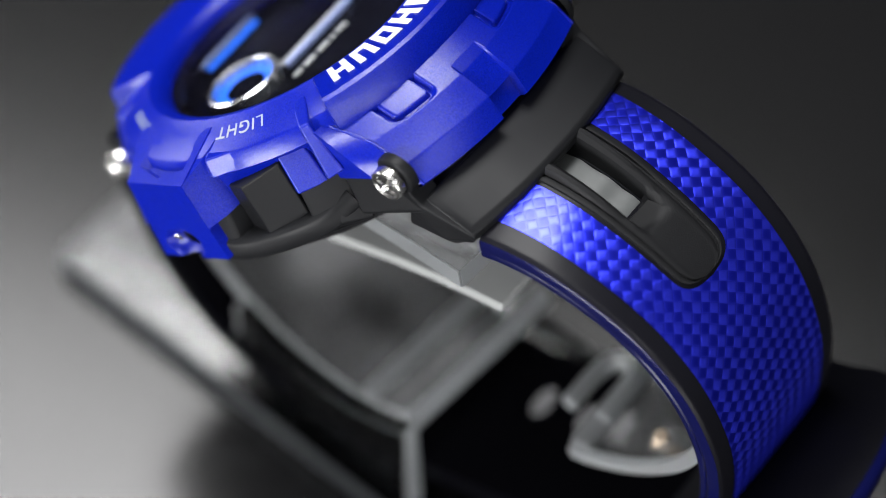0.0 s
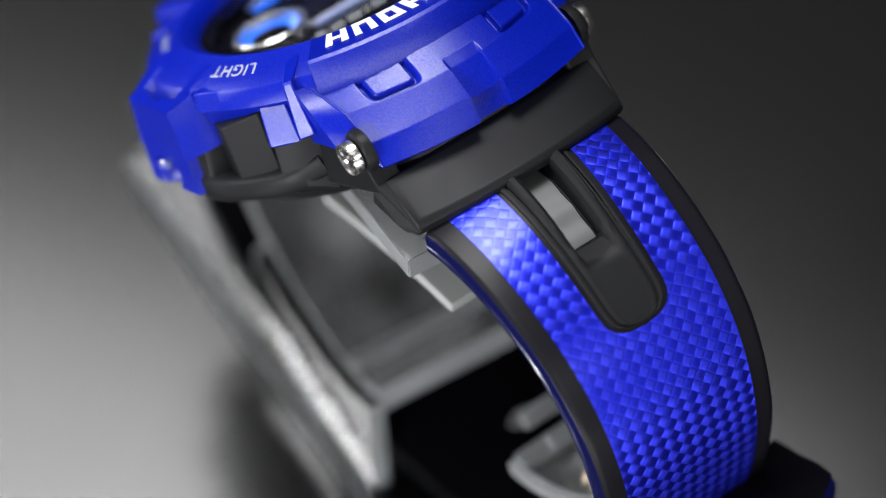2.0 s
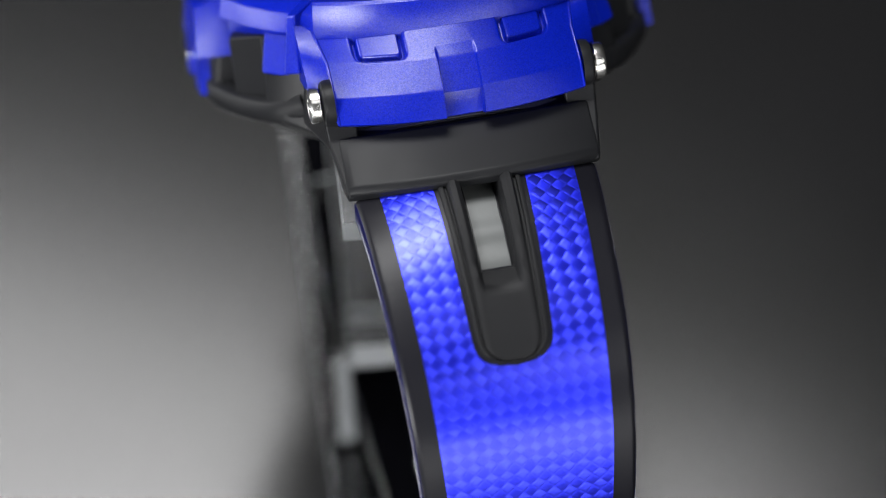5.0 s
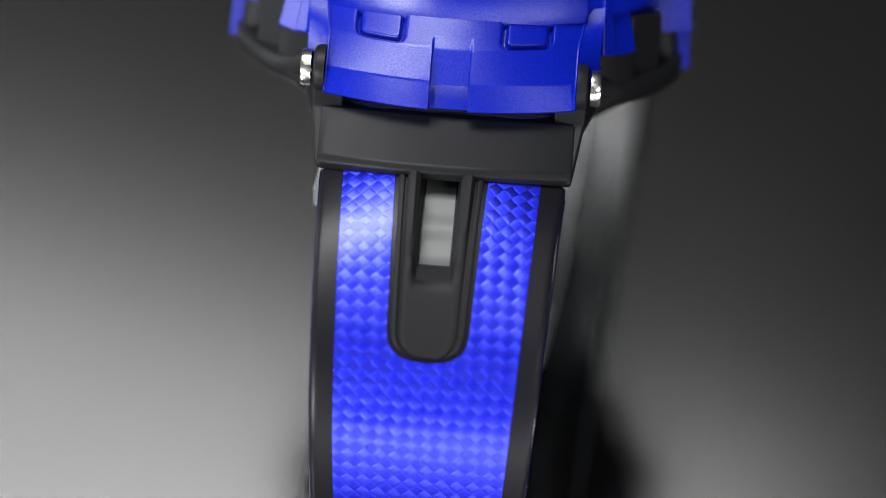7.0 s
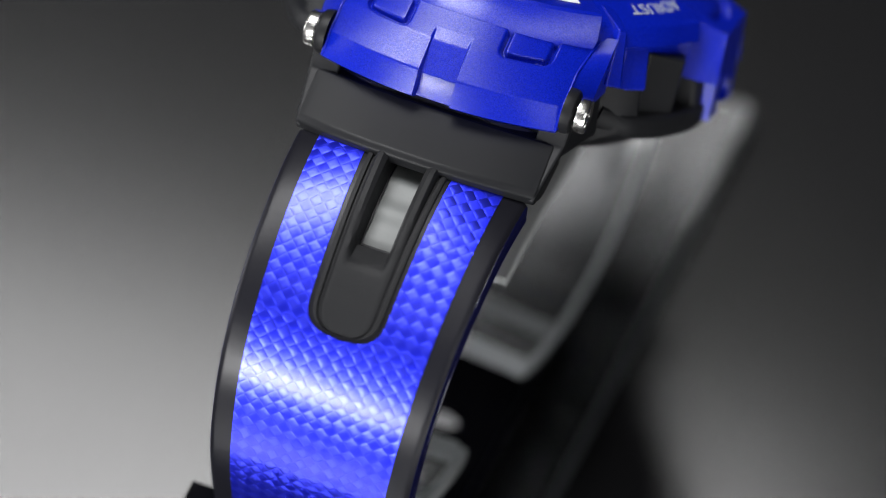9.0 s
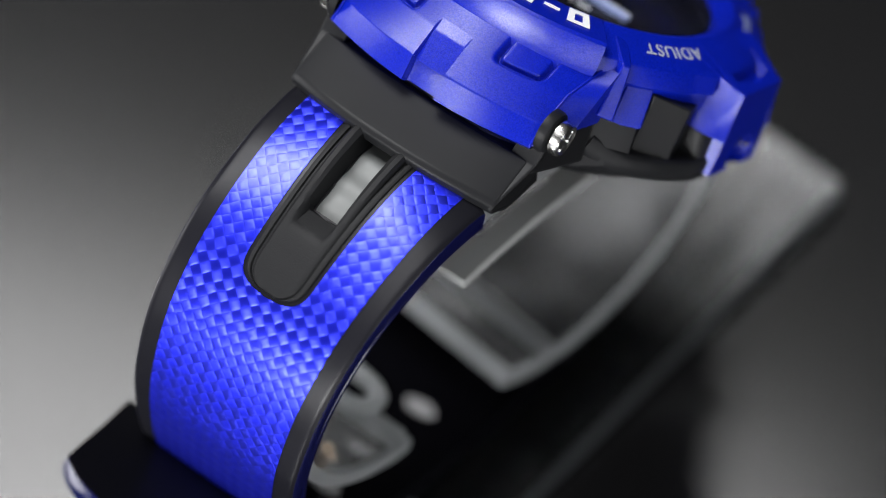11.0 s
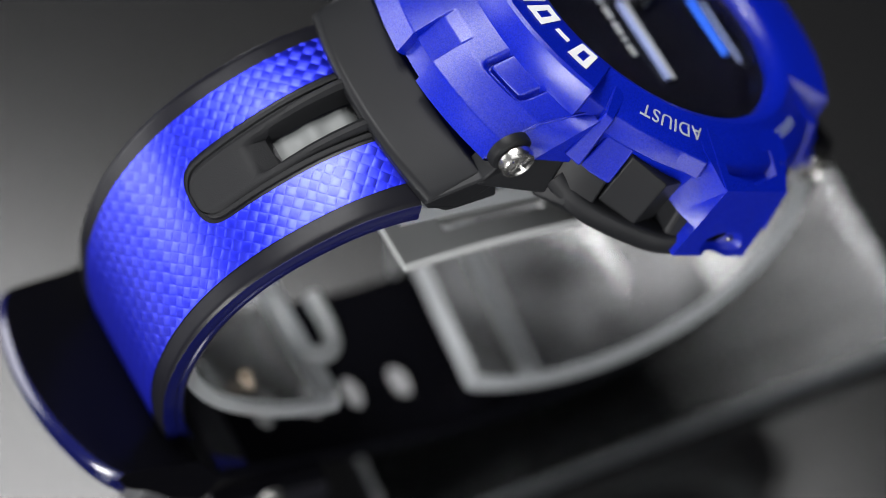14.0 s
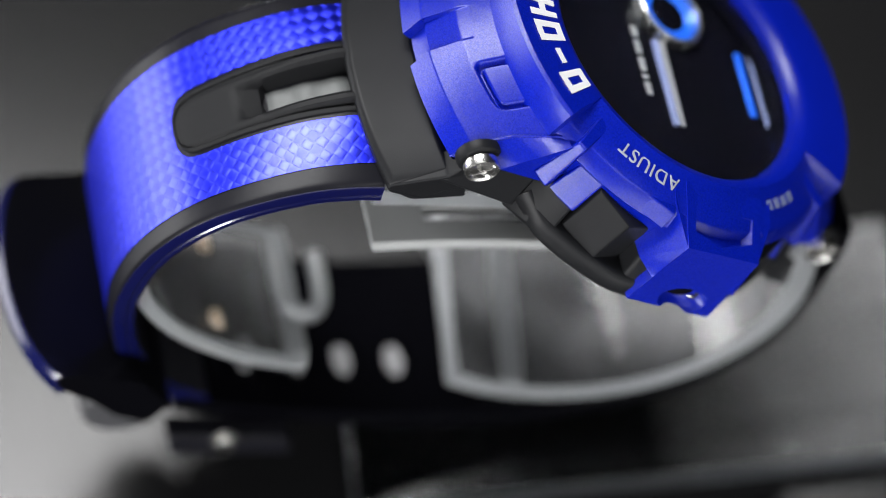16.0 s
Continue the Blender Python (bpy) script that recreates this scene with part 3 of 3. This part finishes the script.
def build_bracket(e):
    # the lug bar: one section carried across the strap, falling towards its ends
    bm = bmesh.new()
    rows = []
    sec = [(-2.0, -2.2), (-3.5, -1.3), (-3.9, -0.75), (-10.5, -0.45), (-11.1, -0.9), (-11.1, -2.2), (-7.8, -4.6), (-2, -5.5)]
    for i in range(29):
        x = -13.3 + 26.6 * i / 28
        k = abs(x / 13.2) ** 2.2
        rows.append([(x, y + (1.9 if y < -7 else 0.9) * k, z - (2.2 if y < -7 or z < -3 else 0.9) * k) for y, z in sec])
    vs = grid(bm, rows, close_v=True)
    bm.faces.new(vs[0])
    bm.faces.new(vs[-1])
    # cheeks from the screw bosses down to the strap pin
    for s in (-1, 1):
        outline = [(2.2, 1.2, 14.3), (-0.4, 1.0, 14.3), (-2.2, -1.0, 14.3), (-3.1, -1.75, 14.2), (-9.1, -3.0, 13.35), (-9.5, -3.6, 13.3), (-7.0, -6.6, 13.2), (-6.0, -6.9, 13.2), (1.5, -3.2, 14.2), (3.0, -1.5, 14.3)]
        a = [bm.verts.new((s * 11.0, y, z)) for y, z, x in outline]
        b = [bm.verts.new((s * x, y, z)) for y, z, x in outline]
        bm.faces.new(a)
        bm.faces.new(b)
        for i in range(len(a)):
            j = (i + 1) % len(a)
            bm.faces.new((a[i], a[j], b[j], b[i]))
    if e < 0:
        # the same bar at six o'clock, turned with the case
        turn = Matrix.Rotation(math.pi, 4, "Z")
        inv = pose(0, 0, 0, TILT, 0, 0) @ pose(0, 24, 0)
        bm.transform(inv @ turn @ inv.inverted())
    bar = part("lug_bar", bm, BLACK, watch, "matt black lug bar", BAND, bevel=0.3)
    if e > 0:
        bm = bmesh.new()
        rows = []
        for i in range(17):
            x = -11.3 + 22.6 * i / 16
            k = abs(x / 13.2) ** 2.2
            rows.append([(x, y + 0.5 * k, z - 2.2 * k) for y, z in ((-2.0, -1.2), (-3.0, -1.15), (-3.1, -1.7), (-2.0, -1.9))])
        vs = grid(bm, rows, close_v=True)
        bm.faces.new(vs[0])
        bm.faces.new(vs[-1])
        part("pin_cover", bm, GAPGREY, bar, "dark grey strip in the gap behind the bar", bevel=0.1)


build_bracket(1)
build_bracket(-1)

# ---- the strap's front half, from the lug to the buckle ----
STRAP_PATH = [(-7.0, -2.2), (-11.5, -1.3), (-17, -1.2), (-23, -2.5), (-28, -4.6), (-32.5, -8.0), (-36.2, -12.6), (-38.8, -18.5), (-40.2, -25), (-40.2, -33), (-38, -42), (-33, -49.5)]
SP, SLEN = smoothed(STRAP_PATH, 400)
ST = np.gradient(SP, axis=0)
ST /= np.linalg.norm(ST, axis=1)[:, None]


def strap_at(s, x, h):
    """A point of the front strap: s along it, x across, h above its crown surface."""
    i = min(max(s / SLEN * 400, 0), 400)
    p = np.array([np.interp(i, range(401), SP[:, k]) for k in (0, 1)])
    t = np.array([np.interp(i, range(401), ST[:, k]) for k in (0, 1)])
    n = np.array([t[1], -t[0]])
    crown = max(0.4, 2.35 - s * 0.046)
    flat = 0.15 + 0.65 * min(1.0, max(0.0, (s - 5.0) / 15.0))          # arched at the lug, nearly flat further down
    d = h - crown * (flat + (1 - flat) * (x / 12.5) ** 2)
    return (x, p[0] + n[0] * d, p[1] + n[1] * d)


def half_width(s):
    return 12.75 - 0.042 * s


SLOT_END, SLOT_MID = 24.3, 20.0


def slot_half(s, grow=0.0):
    """Half the width of the tongue-shaped slot piece at s."""
    w = 4.5 - 0.035 * s + grow
    if s > SLOT_MID:
        f = (s - SLOT_MID) / (SLOT_END + grow - SLOT_MID)
        w *= max(0.0, 1 - f ** 4.2) ** 0.42
    return w


def build_strap():
    bm = bmesh.new()
    win = 1.55

    # two side bands beside the window, one whole band past it
    def band_rows(sl, x0, x1, n):
        rows = []
        for s in sl:
            w = half_width(s)
            a, b = x0(s), x1(s)
            top = []
            for f in np.linspace(0, 1, n):
                x = a + (b - a) * f
                dist = w - abs(x)
                lift = -0.25 if dist < 0.05 else (-0.04 if dist < 0.35 else 0.0)
                sunk = s < SLOT_END - 0.5 and abs(x) < slot_half(s, -0.5)
                top.append(strap_at(s, x, lift if abs(x) > 9 else (-1.95 if sunk else 0.0)))
            bot = [strap_at(s, a + (b - a) * f, -2.7) for f in np.linspace(1, 0, 7)]
            rows.append(top + bot)
        return rows

    w_end = 13.6
    s1 = np.linspace(2.0, w_end, 18)
    s2 = np.linspace(w_end, SLEN, 100)
    for sg in (-1, 1):
        vs = grid(bm, band_rows(s1, lambda s: sg * win, lambda s: sg * half_width(s), 40), close_v=True)
        bm.faces.new(vs[0])
        bm.faces.new(vs[-1])
    vs = grid(bm, band_rows(s2, lambda s: -half_width(s), lambda s: half_width(s), 80), close_v=True)
    bm.faces.new(vs[0])
    bm.faces.new(vs[-1])
    strap = part("front_strap", bm, GLOSSBLACK, watch, "smooth black urethane strap with raised edges", BAND)

    # navy side walls with a lower bead
    for sg in (-1, 1):
        bm = bmesh.new()
        sec = ((-0.02, -0.22), (0.10, -0.45), (0.12, -1.55), (-0.05, -1.72), (0.16, -1.9), (0.16, -2.4), (-0.1, -2.72), (-0.6, -2.6), (-0.6, -0.4))
        rows = [[strap_at(s, sg * (half_width(s) + dx), h) for dx, h in sec] for s in np.linspace(2.0, SLEN, 100)]
        vs = grid(bm, rows, close_v=True)
        bm.faces.new(vs[0])
        bm.faces.new(vs[-1])
        part("side_wall", bm, NAVY, strap, "glossy navy strap edge")
        # the woven layer runs on a little under the lug bar
        bm = bmesh.new()
        lay = bm.loops.layers.uv.new("UVMap")
        key = {}
        rows = [[(sg * x, s) for x in np.linspace(4.6, 10.3, 8)] for s in np.linspace(-0.6, 2.3, 6)]
        for rv, rk in zip(grid(bm, [[strap_at(max(s, 0), x, -0.9) for x, s in r] for r in rows[1:]]), rows[1:]):
            for v, k in zip(rv, rk):
                key[v] = k
        for f in bm.faces:
            for lp in f.loops:
                lp[lay].uv = key[lp.vert]
        part("carbon_tail", bm, CARBON, strap, "bright blue woven end below the lug bar")

    # blue woven panel, open round the slot piece
    bm = bmesh.new()
    layer = bm.loops.layers.uv.new("UVMap")
    where = {}
    fine = sorted(set(list(np.linspace(2.5, 19, 34)) + list(np.linspace(19, SLOT_END + 0.7, 30)) + list(np.linspace(SLOT_END + 0.71, SLEN - 12, 50))))
    for sg in (-1, 1):
        rows, keys = [], []
        for s in fine:
            xi = slot_half(s, 0.45) if s < SLOT_END + 0.45 else 0.0
            xo = half_width(s) - 2.4
            rows.append([strap_at(s, sg * (xi + (xo - xi) * f), 0.10) for f in np.linspace(0, 1, 14)])
            keys.append([(sg * (xi + (xo - xi) * f), s) for f in np.linspace(0, 1, 14)])
        vs = grid(bm, rows)
        for rv, rk in zip(vs, keys):
            for v, k in zip(rv, rk):
                where[v] = k
    for f in bm.faces:
        for lp in f.loops:
            lp[layer].uv = where[lp.vert]
    part("carbon_panel", bm, CARBON, strap, "blue carbon weave under clear urethane")

    # tongue-shaped slot piece: outer rim, groove, inner plate with a sunken throat
    bm = bmesh.new()
    rows = []
    for s in list(np.linspace(2.4, SLOT_MID, 28)) + list(SLOT_MID + (SLOT_END - SLOT_MID) * np.sin(np.linspace(0, math.pi / 2, 16)[1:])):
        w = slot_half(s, 0.0)
        wi = max(0.0, slot_half(min(s + 1.0, SLOT_END), -0.75)) if s < SLOT_END - 1.0 else 0.0
        rail = max(0.0, min(1.0, (13.5 - s) / 9.0))
        row = []
        for f, h in ((1.0, -0.2), (0.985, 0.26), (0.93, 0.34), (0.875, 0.30), (0.85, 0.02), (0.80, 0.0), (0.775, 0.10 + 0.55 * rail), (0.72, 0.20 + 0.75 * rail)):
            row.append((f * w, h))
        if s < w_end:
            inner = [(max(win + 0.75, 0.60 * w), 0.20 + 0.75 * rail), (win + 0.55, 0.0 + 0.55 * rail), (win + 0.35, -0.8), (win, -2.6)]
        else:
            d = max(0.0, 1 - (s - w_end) / 3.2)
            inner = [(min(win + 0.75, 0.6 * w), 0.18), (min(win + 0.45, 0.55 * w), 0.16 - 0.5 * d), (min(win + 0.2, 0.5 * w), 0.16 - 1.5 * d), (0.0, 0.16 - 1.6 * d)]
        row += inner
        rows.append((s, row))
    for sg in (-1, 1):
        grid(bm, [[strap_at(s, sg * x, h) for x, h in r] for s, r in rows])
    part("slot_piece", bm, SLOTBLACK, strap, "matt black slot piece with an open window")
    bm = bmesh.new()
    grid(bm, [[strap_at(s, x, -2.2 + 0.10 * math.sin(s * 1.6)) for x in np.linspace(-1.56, 1.56, 5)] for s in np.linspace(0.0, w_end + 0.2, 40)])
    part("window_tab", bm, SATINSTEEL, strap, "satin grey tab seen in the window")
    return strap


strap = build_strap()

# ---- the back half of the strap, from six o'clock round below ----
BACK_PATH = [(43.0, -30.5), (42.2, -36), (40.2, -43), (37.2, -50.5), (32.5, -57.5), (25, -62.4), (14, -64.6), (3, -63.6), (-9.4, -60.4), (-20, -56.2), (-29, -52.0), (-35, -48.5)]
BP, BLEN = smoothed(BACK_PATH, 120)
BT = np.gradient(BP, axis=0)
BT /= np.linalg.norm(BT, axis=1)[:, None]


def back_at(i, x, h):
    n = np.array([BT[i][1], -BT[i][0]])
    return (x, BP[i][0] + n[0] * h, BP[i][1] + n[1] * h)


def build_back_strap():
    bm = bmesh.new()
    holes = (86, 94, 101, 109)
    rows = []
    for i in range(121):
        w = 12.2 - 2.2 * i / 120
        rows.append([back_at(i, w * u, 0) for u in np.linspace(-1, 1, 13)] + [back_at(i, w * u, 2.6) for u in np.linspace(1, -1, 13)])
    vs = grid(bm, rows, close_v=True)
    bm.faces.new(vs[0])
    bm.faces.new(vs[-1])
    bs = part("back_strap", bm, KEEPERBLACK, watch, "smooth black urethane strap with punched holes", BAND)
    # closed grey discs: the light through the holes put into their colour
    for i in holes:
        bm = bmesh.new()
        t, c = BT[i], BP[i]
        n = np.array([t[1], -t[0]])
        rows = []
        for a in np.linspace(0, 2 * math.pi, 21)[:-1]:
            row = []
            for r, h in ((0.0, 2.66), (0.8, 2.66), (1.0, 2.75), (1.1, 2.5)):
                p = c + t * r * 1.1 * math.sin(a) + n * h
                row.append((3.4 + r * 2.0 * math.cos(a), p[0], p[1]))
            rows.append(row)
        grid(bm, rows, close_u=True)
        part("buckle_hole", bm, HOLEGREY, bs, "punched hole, pale light through it painted grey")
    return bs


build_back_strap()


def build_keeper():
    bm = bmesh.new()
    rows = []
    sec = [(-37.5, -34.0), (-42.0, -33.2), (-46.0, -32.0), (-48.4, -31.5), (-49.1, -32.4), (-48.6, -34.6), (-45.4, -37.6), (-42.4, -41.0), (-38, -43.0), (-35, -40)]

    def bow(x, y, z):
        # its front stands out most in the middle and is rounded off at both ends
        k = abs(x / 14.2)
        near = 0.5 + x / 28.4
        out = 2.2 * (1 - k ** 2) - 1.0 * k ** 8 - 1.4 * near ** 3
        f = min(1.0, max(0.0, (-38.0 - y) / 9.0))
        return (x, y - out * f, z + (2.8 * math.sin(math.pi / 2 * near) - 0.8 * k ** 6) * f)

    xs = [-14.2 * math.cos(math.pi * i / 36) for i in range(37)]
    rows = [[bow(x, y, z) for y, z in sec] for x in xs]
    vs = grid(bm, rows, close_v=True)
    bm.faces.new(vs[0])
    bm.faces.new(vs[-1])
    keeper = part("strap_keeper", bm, KEEPERBLACK, watch, "black urethane strap keeper", BAND, bevel=0.6, seg=3)
    bm = bmesh.new()
    lip = [(-48.3, -31.5), (-49.2, -31.9), (-49.45, -32.3), (-49.2, -32.75), (-49.5, -33.2), (-49.55, -34.4), (-49.0, -35.4), (-48.0, -34.6)]
    vs = grid(bm, [[bow(x * 0.99, y, z) for y, z in lip] for x in xs], close_v=True)
    bm.faces.new(vs[0])
    bm.faces.new(vs[-1])
    part("lip", bm, NAVY, keeper, "glossy dark blue lip with a fine groove", sharp=50)
    # buckle with its cross bar and steel pins
    buckle = tagged(new("buckle"), "black buckle with steel pin ends")
    buckle.parent, buckle.matrix_basis = watch, BAND
    for s in (-1, 1):
        bm = bmesh.new()
        hexa(bm, [(s * 10.2, -36, -53.5), (s * 13.2, -36, -53.5), (s * 13.2, -22, -58.5), (s * 10.2, -22, -58.5),
                  (s * 10.2, -36, -49.0), (s * 13.2, -36, -49.0), (s * 13.2, -22, -54.5), (s * 10.2, -22, -54.5)])
        part("buckle_arm", bm, GLOSSBLACK, buckle, bevel=0.5)
    bm = bmesh.new()
    rows = [[(x * (1 - 0.02 * abs(h)), -40.3 + (4.0 - 0.25 * (abs(x) / 12.4) ** 6) * math.cos(a) * 1.25, -46.2 + 4.4 * math.sin(a)) for a in np.linspace(0, 2 * math.pi, 25)[:-1]] for x, h in zip(np.linspace(-12.6, 12.6, 17), range(-8, 9))]
    vs = grid(bm, rows, close_v=True)
    bm.faces.new(vs[0])
    bm.faces.new(vs[-1])
    part("strap_fold", bm, GAPGREY, buckle, "worn dark grey fold of the strap round the buckle's bar", bevel=0.4)
    for s in (-1, 1):
        bm = bmesh.new()
        bmesh.ops.create_cone(bm, cap_ends=True, segments=24, radius1=1.7, radius2=1.4, depth=1.2)
        bmesh.ops.rotate(bm, matrix=Matrix.Rotation(s * math.pi / 2, 3, "Y"), verts=bm.verts)
        bmesh.ops.translate(bm, vec=(s * 13.5, -29.5, -52.0), verts=bm.verts)
        part("pin_end", bm, STEEL, buckle, "polished steel pin end", bevel=0.2)


build_keeper()


# ---- the clear stand ----
STANDF = BASE @ pose(0, 0, 0, 0, 0, -4.3)
CUFFF = BASE @ pose(0, 0.014, 0, 0, 0, -6.0) @ pose(0, -0.014, 0)


def slab(bm, x0, x1, path, th):
    """A bent sheet: a path in y and z, given a thickness towards its left, from x0 to x1."""
    p = np.array(path, float)
    t = np.gradient(p, axis=0)
    t /= np.linalg.norm(t, axis=1)[:, None]
    rows = []
    for q, d in zip(p, t):
        n = np.array([-d[1], d[0]])
        o = q + n * th
        rows.append([(x0, q[0], q[1]), (x1, q[0], q[1]), (x1, o[0], o[1]), (x0, o[0], o[1])])
    vs = grid(bm, rows, close_v=True)
    bm.faces.new(vs[0])
    bm.faces.new(vs[-1])


def build_stand():
    bm = bmesh.new()
    z0, z1 = FLOOR / MM + 0.2, FLOOR / MM + 4.2
    hexa(bm, [(-16.5, -14, z0), (15.8, -14, z0), (15.8, 55.5, z0), (-16.5, 55.5, z0), (-16.5, -14, z1), (15.8, -14, z1), (15.8, 55.5, z1), (-16.5, 55.5, z1)])
    base = part("base_plate", bm, SHADED_SCUFF, stand, "clear acrylic base plate", STANDF, bevel=0.3)
    # thin strips added on the edges for the light refracted in them
    for x0, x1, y0, y1 in ((-16.62, -16.52, -13.5, 55), (15.82, 15.92, -13.5, 55), (-16, 15.4, 55.52, 55.62), (-16, 15.4, -14.12, -14.02)):
        bm = bmesh.new()
        hexa(bm, [(x, y, z) for z in (z0 + 0.3, z1 - 0.3) for x, y in ((x0, y0), (x1, y0), (x1, y1), (x0, y1))])
        part("lit_edge", bm, EDGE, base, "pale edge strip with refracted light put in", smooth=False)
    # C-shaped cuff
    cy, cz, r = 14.0, -31.5, 25.5
    arc = [(cy + r * math.cos(a), cz + r * math.sin(a)) for a in np.radians(np.linspace(231, 368, 46))]
    top = [(34.0, -23.5), (24.0, -18.5), (10, -14.0), (0, -11.5), (-9, -10.0)]
    path, _ = smoothed(arc[::2] + top, 90)
    bm = bmesh.new()
    slab(bm, -11.5, 11.5, path, 2.6)
    cuff = part("cuff", bm, HAZY, stand, "clear acrylic C-shaped cuff", CUFFF)
    # cuff edge strips, pale for the light its polished edges refract
    for x0, x1 in ((-11.7, -11.52), (11.52, 11.7)):
        bm = bmesh.new()
        slab(bm, x0, x1, path, 2.6)
        part("lit_edge", bm, FROST, cuff, "pale edge strip with refracted light put in")
    for sl in (slice(0, 2), slice(-2, None)):
        bm = bmesh.new()
        q = path[sl]
        d = (q[1] - q[0]) / np.linalg.norm(q[1] - q[0])
        e = q[0] - d * 0.15 if sl.start == 0 else q[1] + d * 0.05
        slab(bm, -11.5, 11.5, [e, e + d * 0.1], 2.6)
        part("end_edge", bm, FROST, cuff, "pale end strip with refracted light put in")
    # rib across the cuff's lower end, and the side plate that carries the cuff on the base
    bm = bmesh.new()
    slab(bm, -11.3, 11.3, [(q[0] + 0.0, q[1] + 2.6) for q in path[6:9]], 0.8)
    part("rib", bm, FROST, cuff, "frosted rib")
    bm = bmesh.new()
    low = [(cy + (r + 0.1) * math.cos(a), cz + (r + 0.1) * math.sin(a)) for a in np.radians(np.linspace(232, 296, 20))]
    rows = [[(-13.6, y, z1 + 0.05), (-11.8, y, z1 + 0.05), (-11.8, y, z + 2.0), (-13.6, y, z + 2.0)] for y, z in low]
    vs = grid(bm, rows, close_v=True)
    bm.faces.new(vs[0])
    bm.faces.new(vs[-1])
    post = part("side_plate", bm, SHADED_SCUFF, stand, "clear acrylic side plate below the cuff", CUFFF)
    for y, z in (low[0], low[-1]):
        bm = bmesh.new()
        g = -0.5 if y < cy else 0.5
        hexa(bm, [(u, v, w) for w in (z1 + 0.05, z + 2.0) for u, v in ((-13.6, y + g * 0.1), (-11.8, y + g * 0.1), (-11.8, y + g), (-13.6, y + g))])
        part("plate_edge", bm, FROST, post, "pale upright strip with refracted light put in", smooth=False)
    # pale plate at the cuff's upper end, below the lug and the strap's window
    tpath, _ = smoothed([(-11, -17.6), (-4, -19.2), (4, -21.6), (13, -25.0)], 24)
    bm = bmesh.new()
    cols = (-10.8, -8.0, -6.4, 6.4, 8.0, 10.8)
    tv = [[[bm.verts.new((x, q[0], q[1] - h)) for x in cols] for q in tpath] for h in (0, 1.6)]
    cell = lambda i, j: 0 <= i < 24 and 0 <= j < 5 and not (j in (1, 3) and 5 < i < 19)
    for i in range(24):
        for j in range(5):
            if not cell(i, j):
                continue
            for lay in (0, 1):
                bm.faces.new([tv[lay][a][b] for a, b in ((i, j), (i + 1, j), (i + 1, j + 1), (i, j + 1))])
            for (a, b), (c, d), di, dj in (((i, j), (i, j + 1), -1, 0), ((i + 1, j), (i + 1, j + 1), 1, 0), ((i, j), (i + 1, j), 0, -1), ((i, j + 1), (i + 1, j + 1), 0, 1)):
                if not cell(i + di, j + dj):
                    bm.faces.new((tv[0][a][b], tv[0][c][d], tv[1][c][d], tv[1][a][b]))
    part("top_plate", bm, PALE, stand, "pale slotted plate at the cuff's upper end", BASE, bevel=0.25)
    # clear tongue lying inside the front of the strap
    tp, _ = smoothed([(-37.0, -20), (-36.2, -26), (-33.2, -32.5), (-28, -38.5), (-22.6, -42.4), (-19.4, -43.8)], 40)
    bm = bmesh.new()
    slab(bm, -8.2, 8.2, tp, 1.2)
    tongue = part("tongue", bm, ACRYLIC, stand, "clear curved acrylic tongue inside the strap", BASE)
    for x0, x1 in ((-9.2, -8.22), (8.22, 9.2)):
        bm = bmesh.new()
        slab(bm, x0, x1, tp, 1.6)
        part("tongue_rim", bm, FROST, tongue, "frosted rim")
    bm = bmesh.new()
    slab(bm, -8.2, 8.2, tp[-4:], 2.2)
    part("tongue_end", bm, FROST, tongue, "frosted end")
    # U-shaped hook and two pegs on the tongue
    hook, _ = smoothed([(-4.6, -20.4, -40.4), (0, -20.5, -40.4), (2.6, -19.8, -40.8), (3.4, -18.2, -41.4), (2.6, -16.6, -41.9), (0, -15.9, -42.0), (-4.6, -15.8, -42.0)], 36)
    hd = np.gradient(hook, axis=0)
    rows = []
    for c, d in zip(hook, hd):
        side = Vector(d).normalized().cross(Vector((0, 0, 1))).normalized()
        up = side.cross(Vector(d).normalized())
        rows.append([tuple(Vector(c) + side * 1.1 * math.cos(a) + up * 1.3 * math.sin(a)) for a in np.linspace(0, 2 * math.pi, 11)[:-1]])
    bm = bmesh.new()
    vs = grid(bm, rows, close_v=True)
    bm.faces.new(vs[0])
    bm.faces.new(vs[-1])
    part("hook", bm, FROST, tongue, "frosted U-shaped hook")
    for x in (-5.2, 5.2):
        bm = bmesh.new()
        bmesh.ops.create_cone(bm, cap_ends=True, segments=18, radius1=1.0, radius2=0.8, depth=3.0)
        bmesh.ops.translate(bm, vec=(x, -28.4, -36.4), verts=bm.verts)
        part("peg", bm, PEG, tongue, "warm beige peg", bevel=0.2)


build_stand()


def motions():
    for thing in (watch, stand):
        walk(thing, [(0.5 * k, pose(0, 0, 0, 0, 0, RATE * 0.5 * k)) for k in range(33)])


motions()
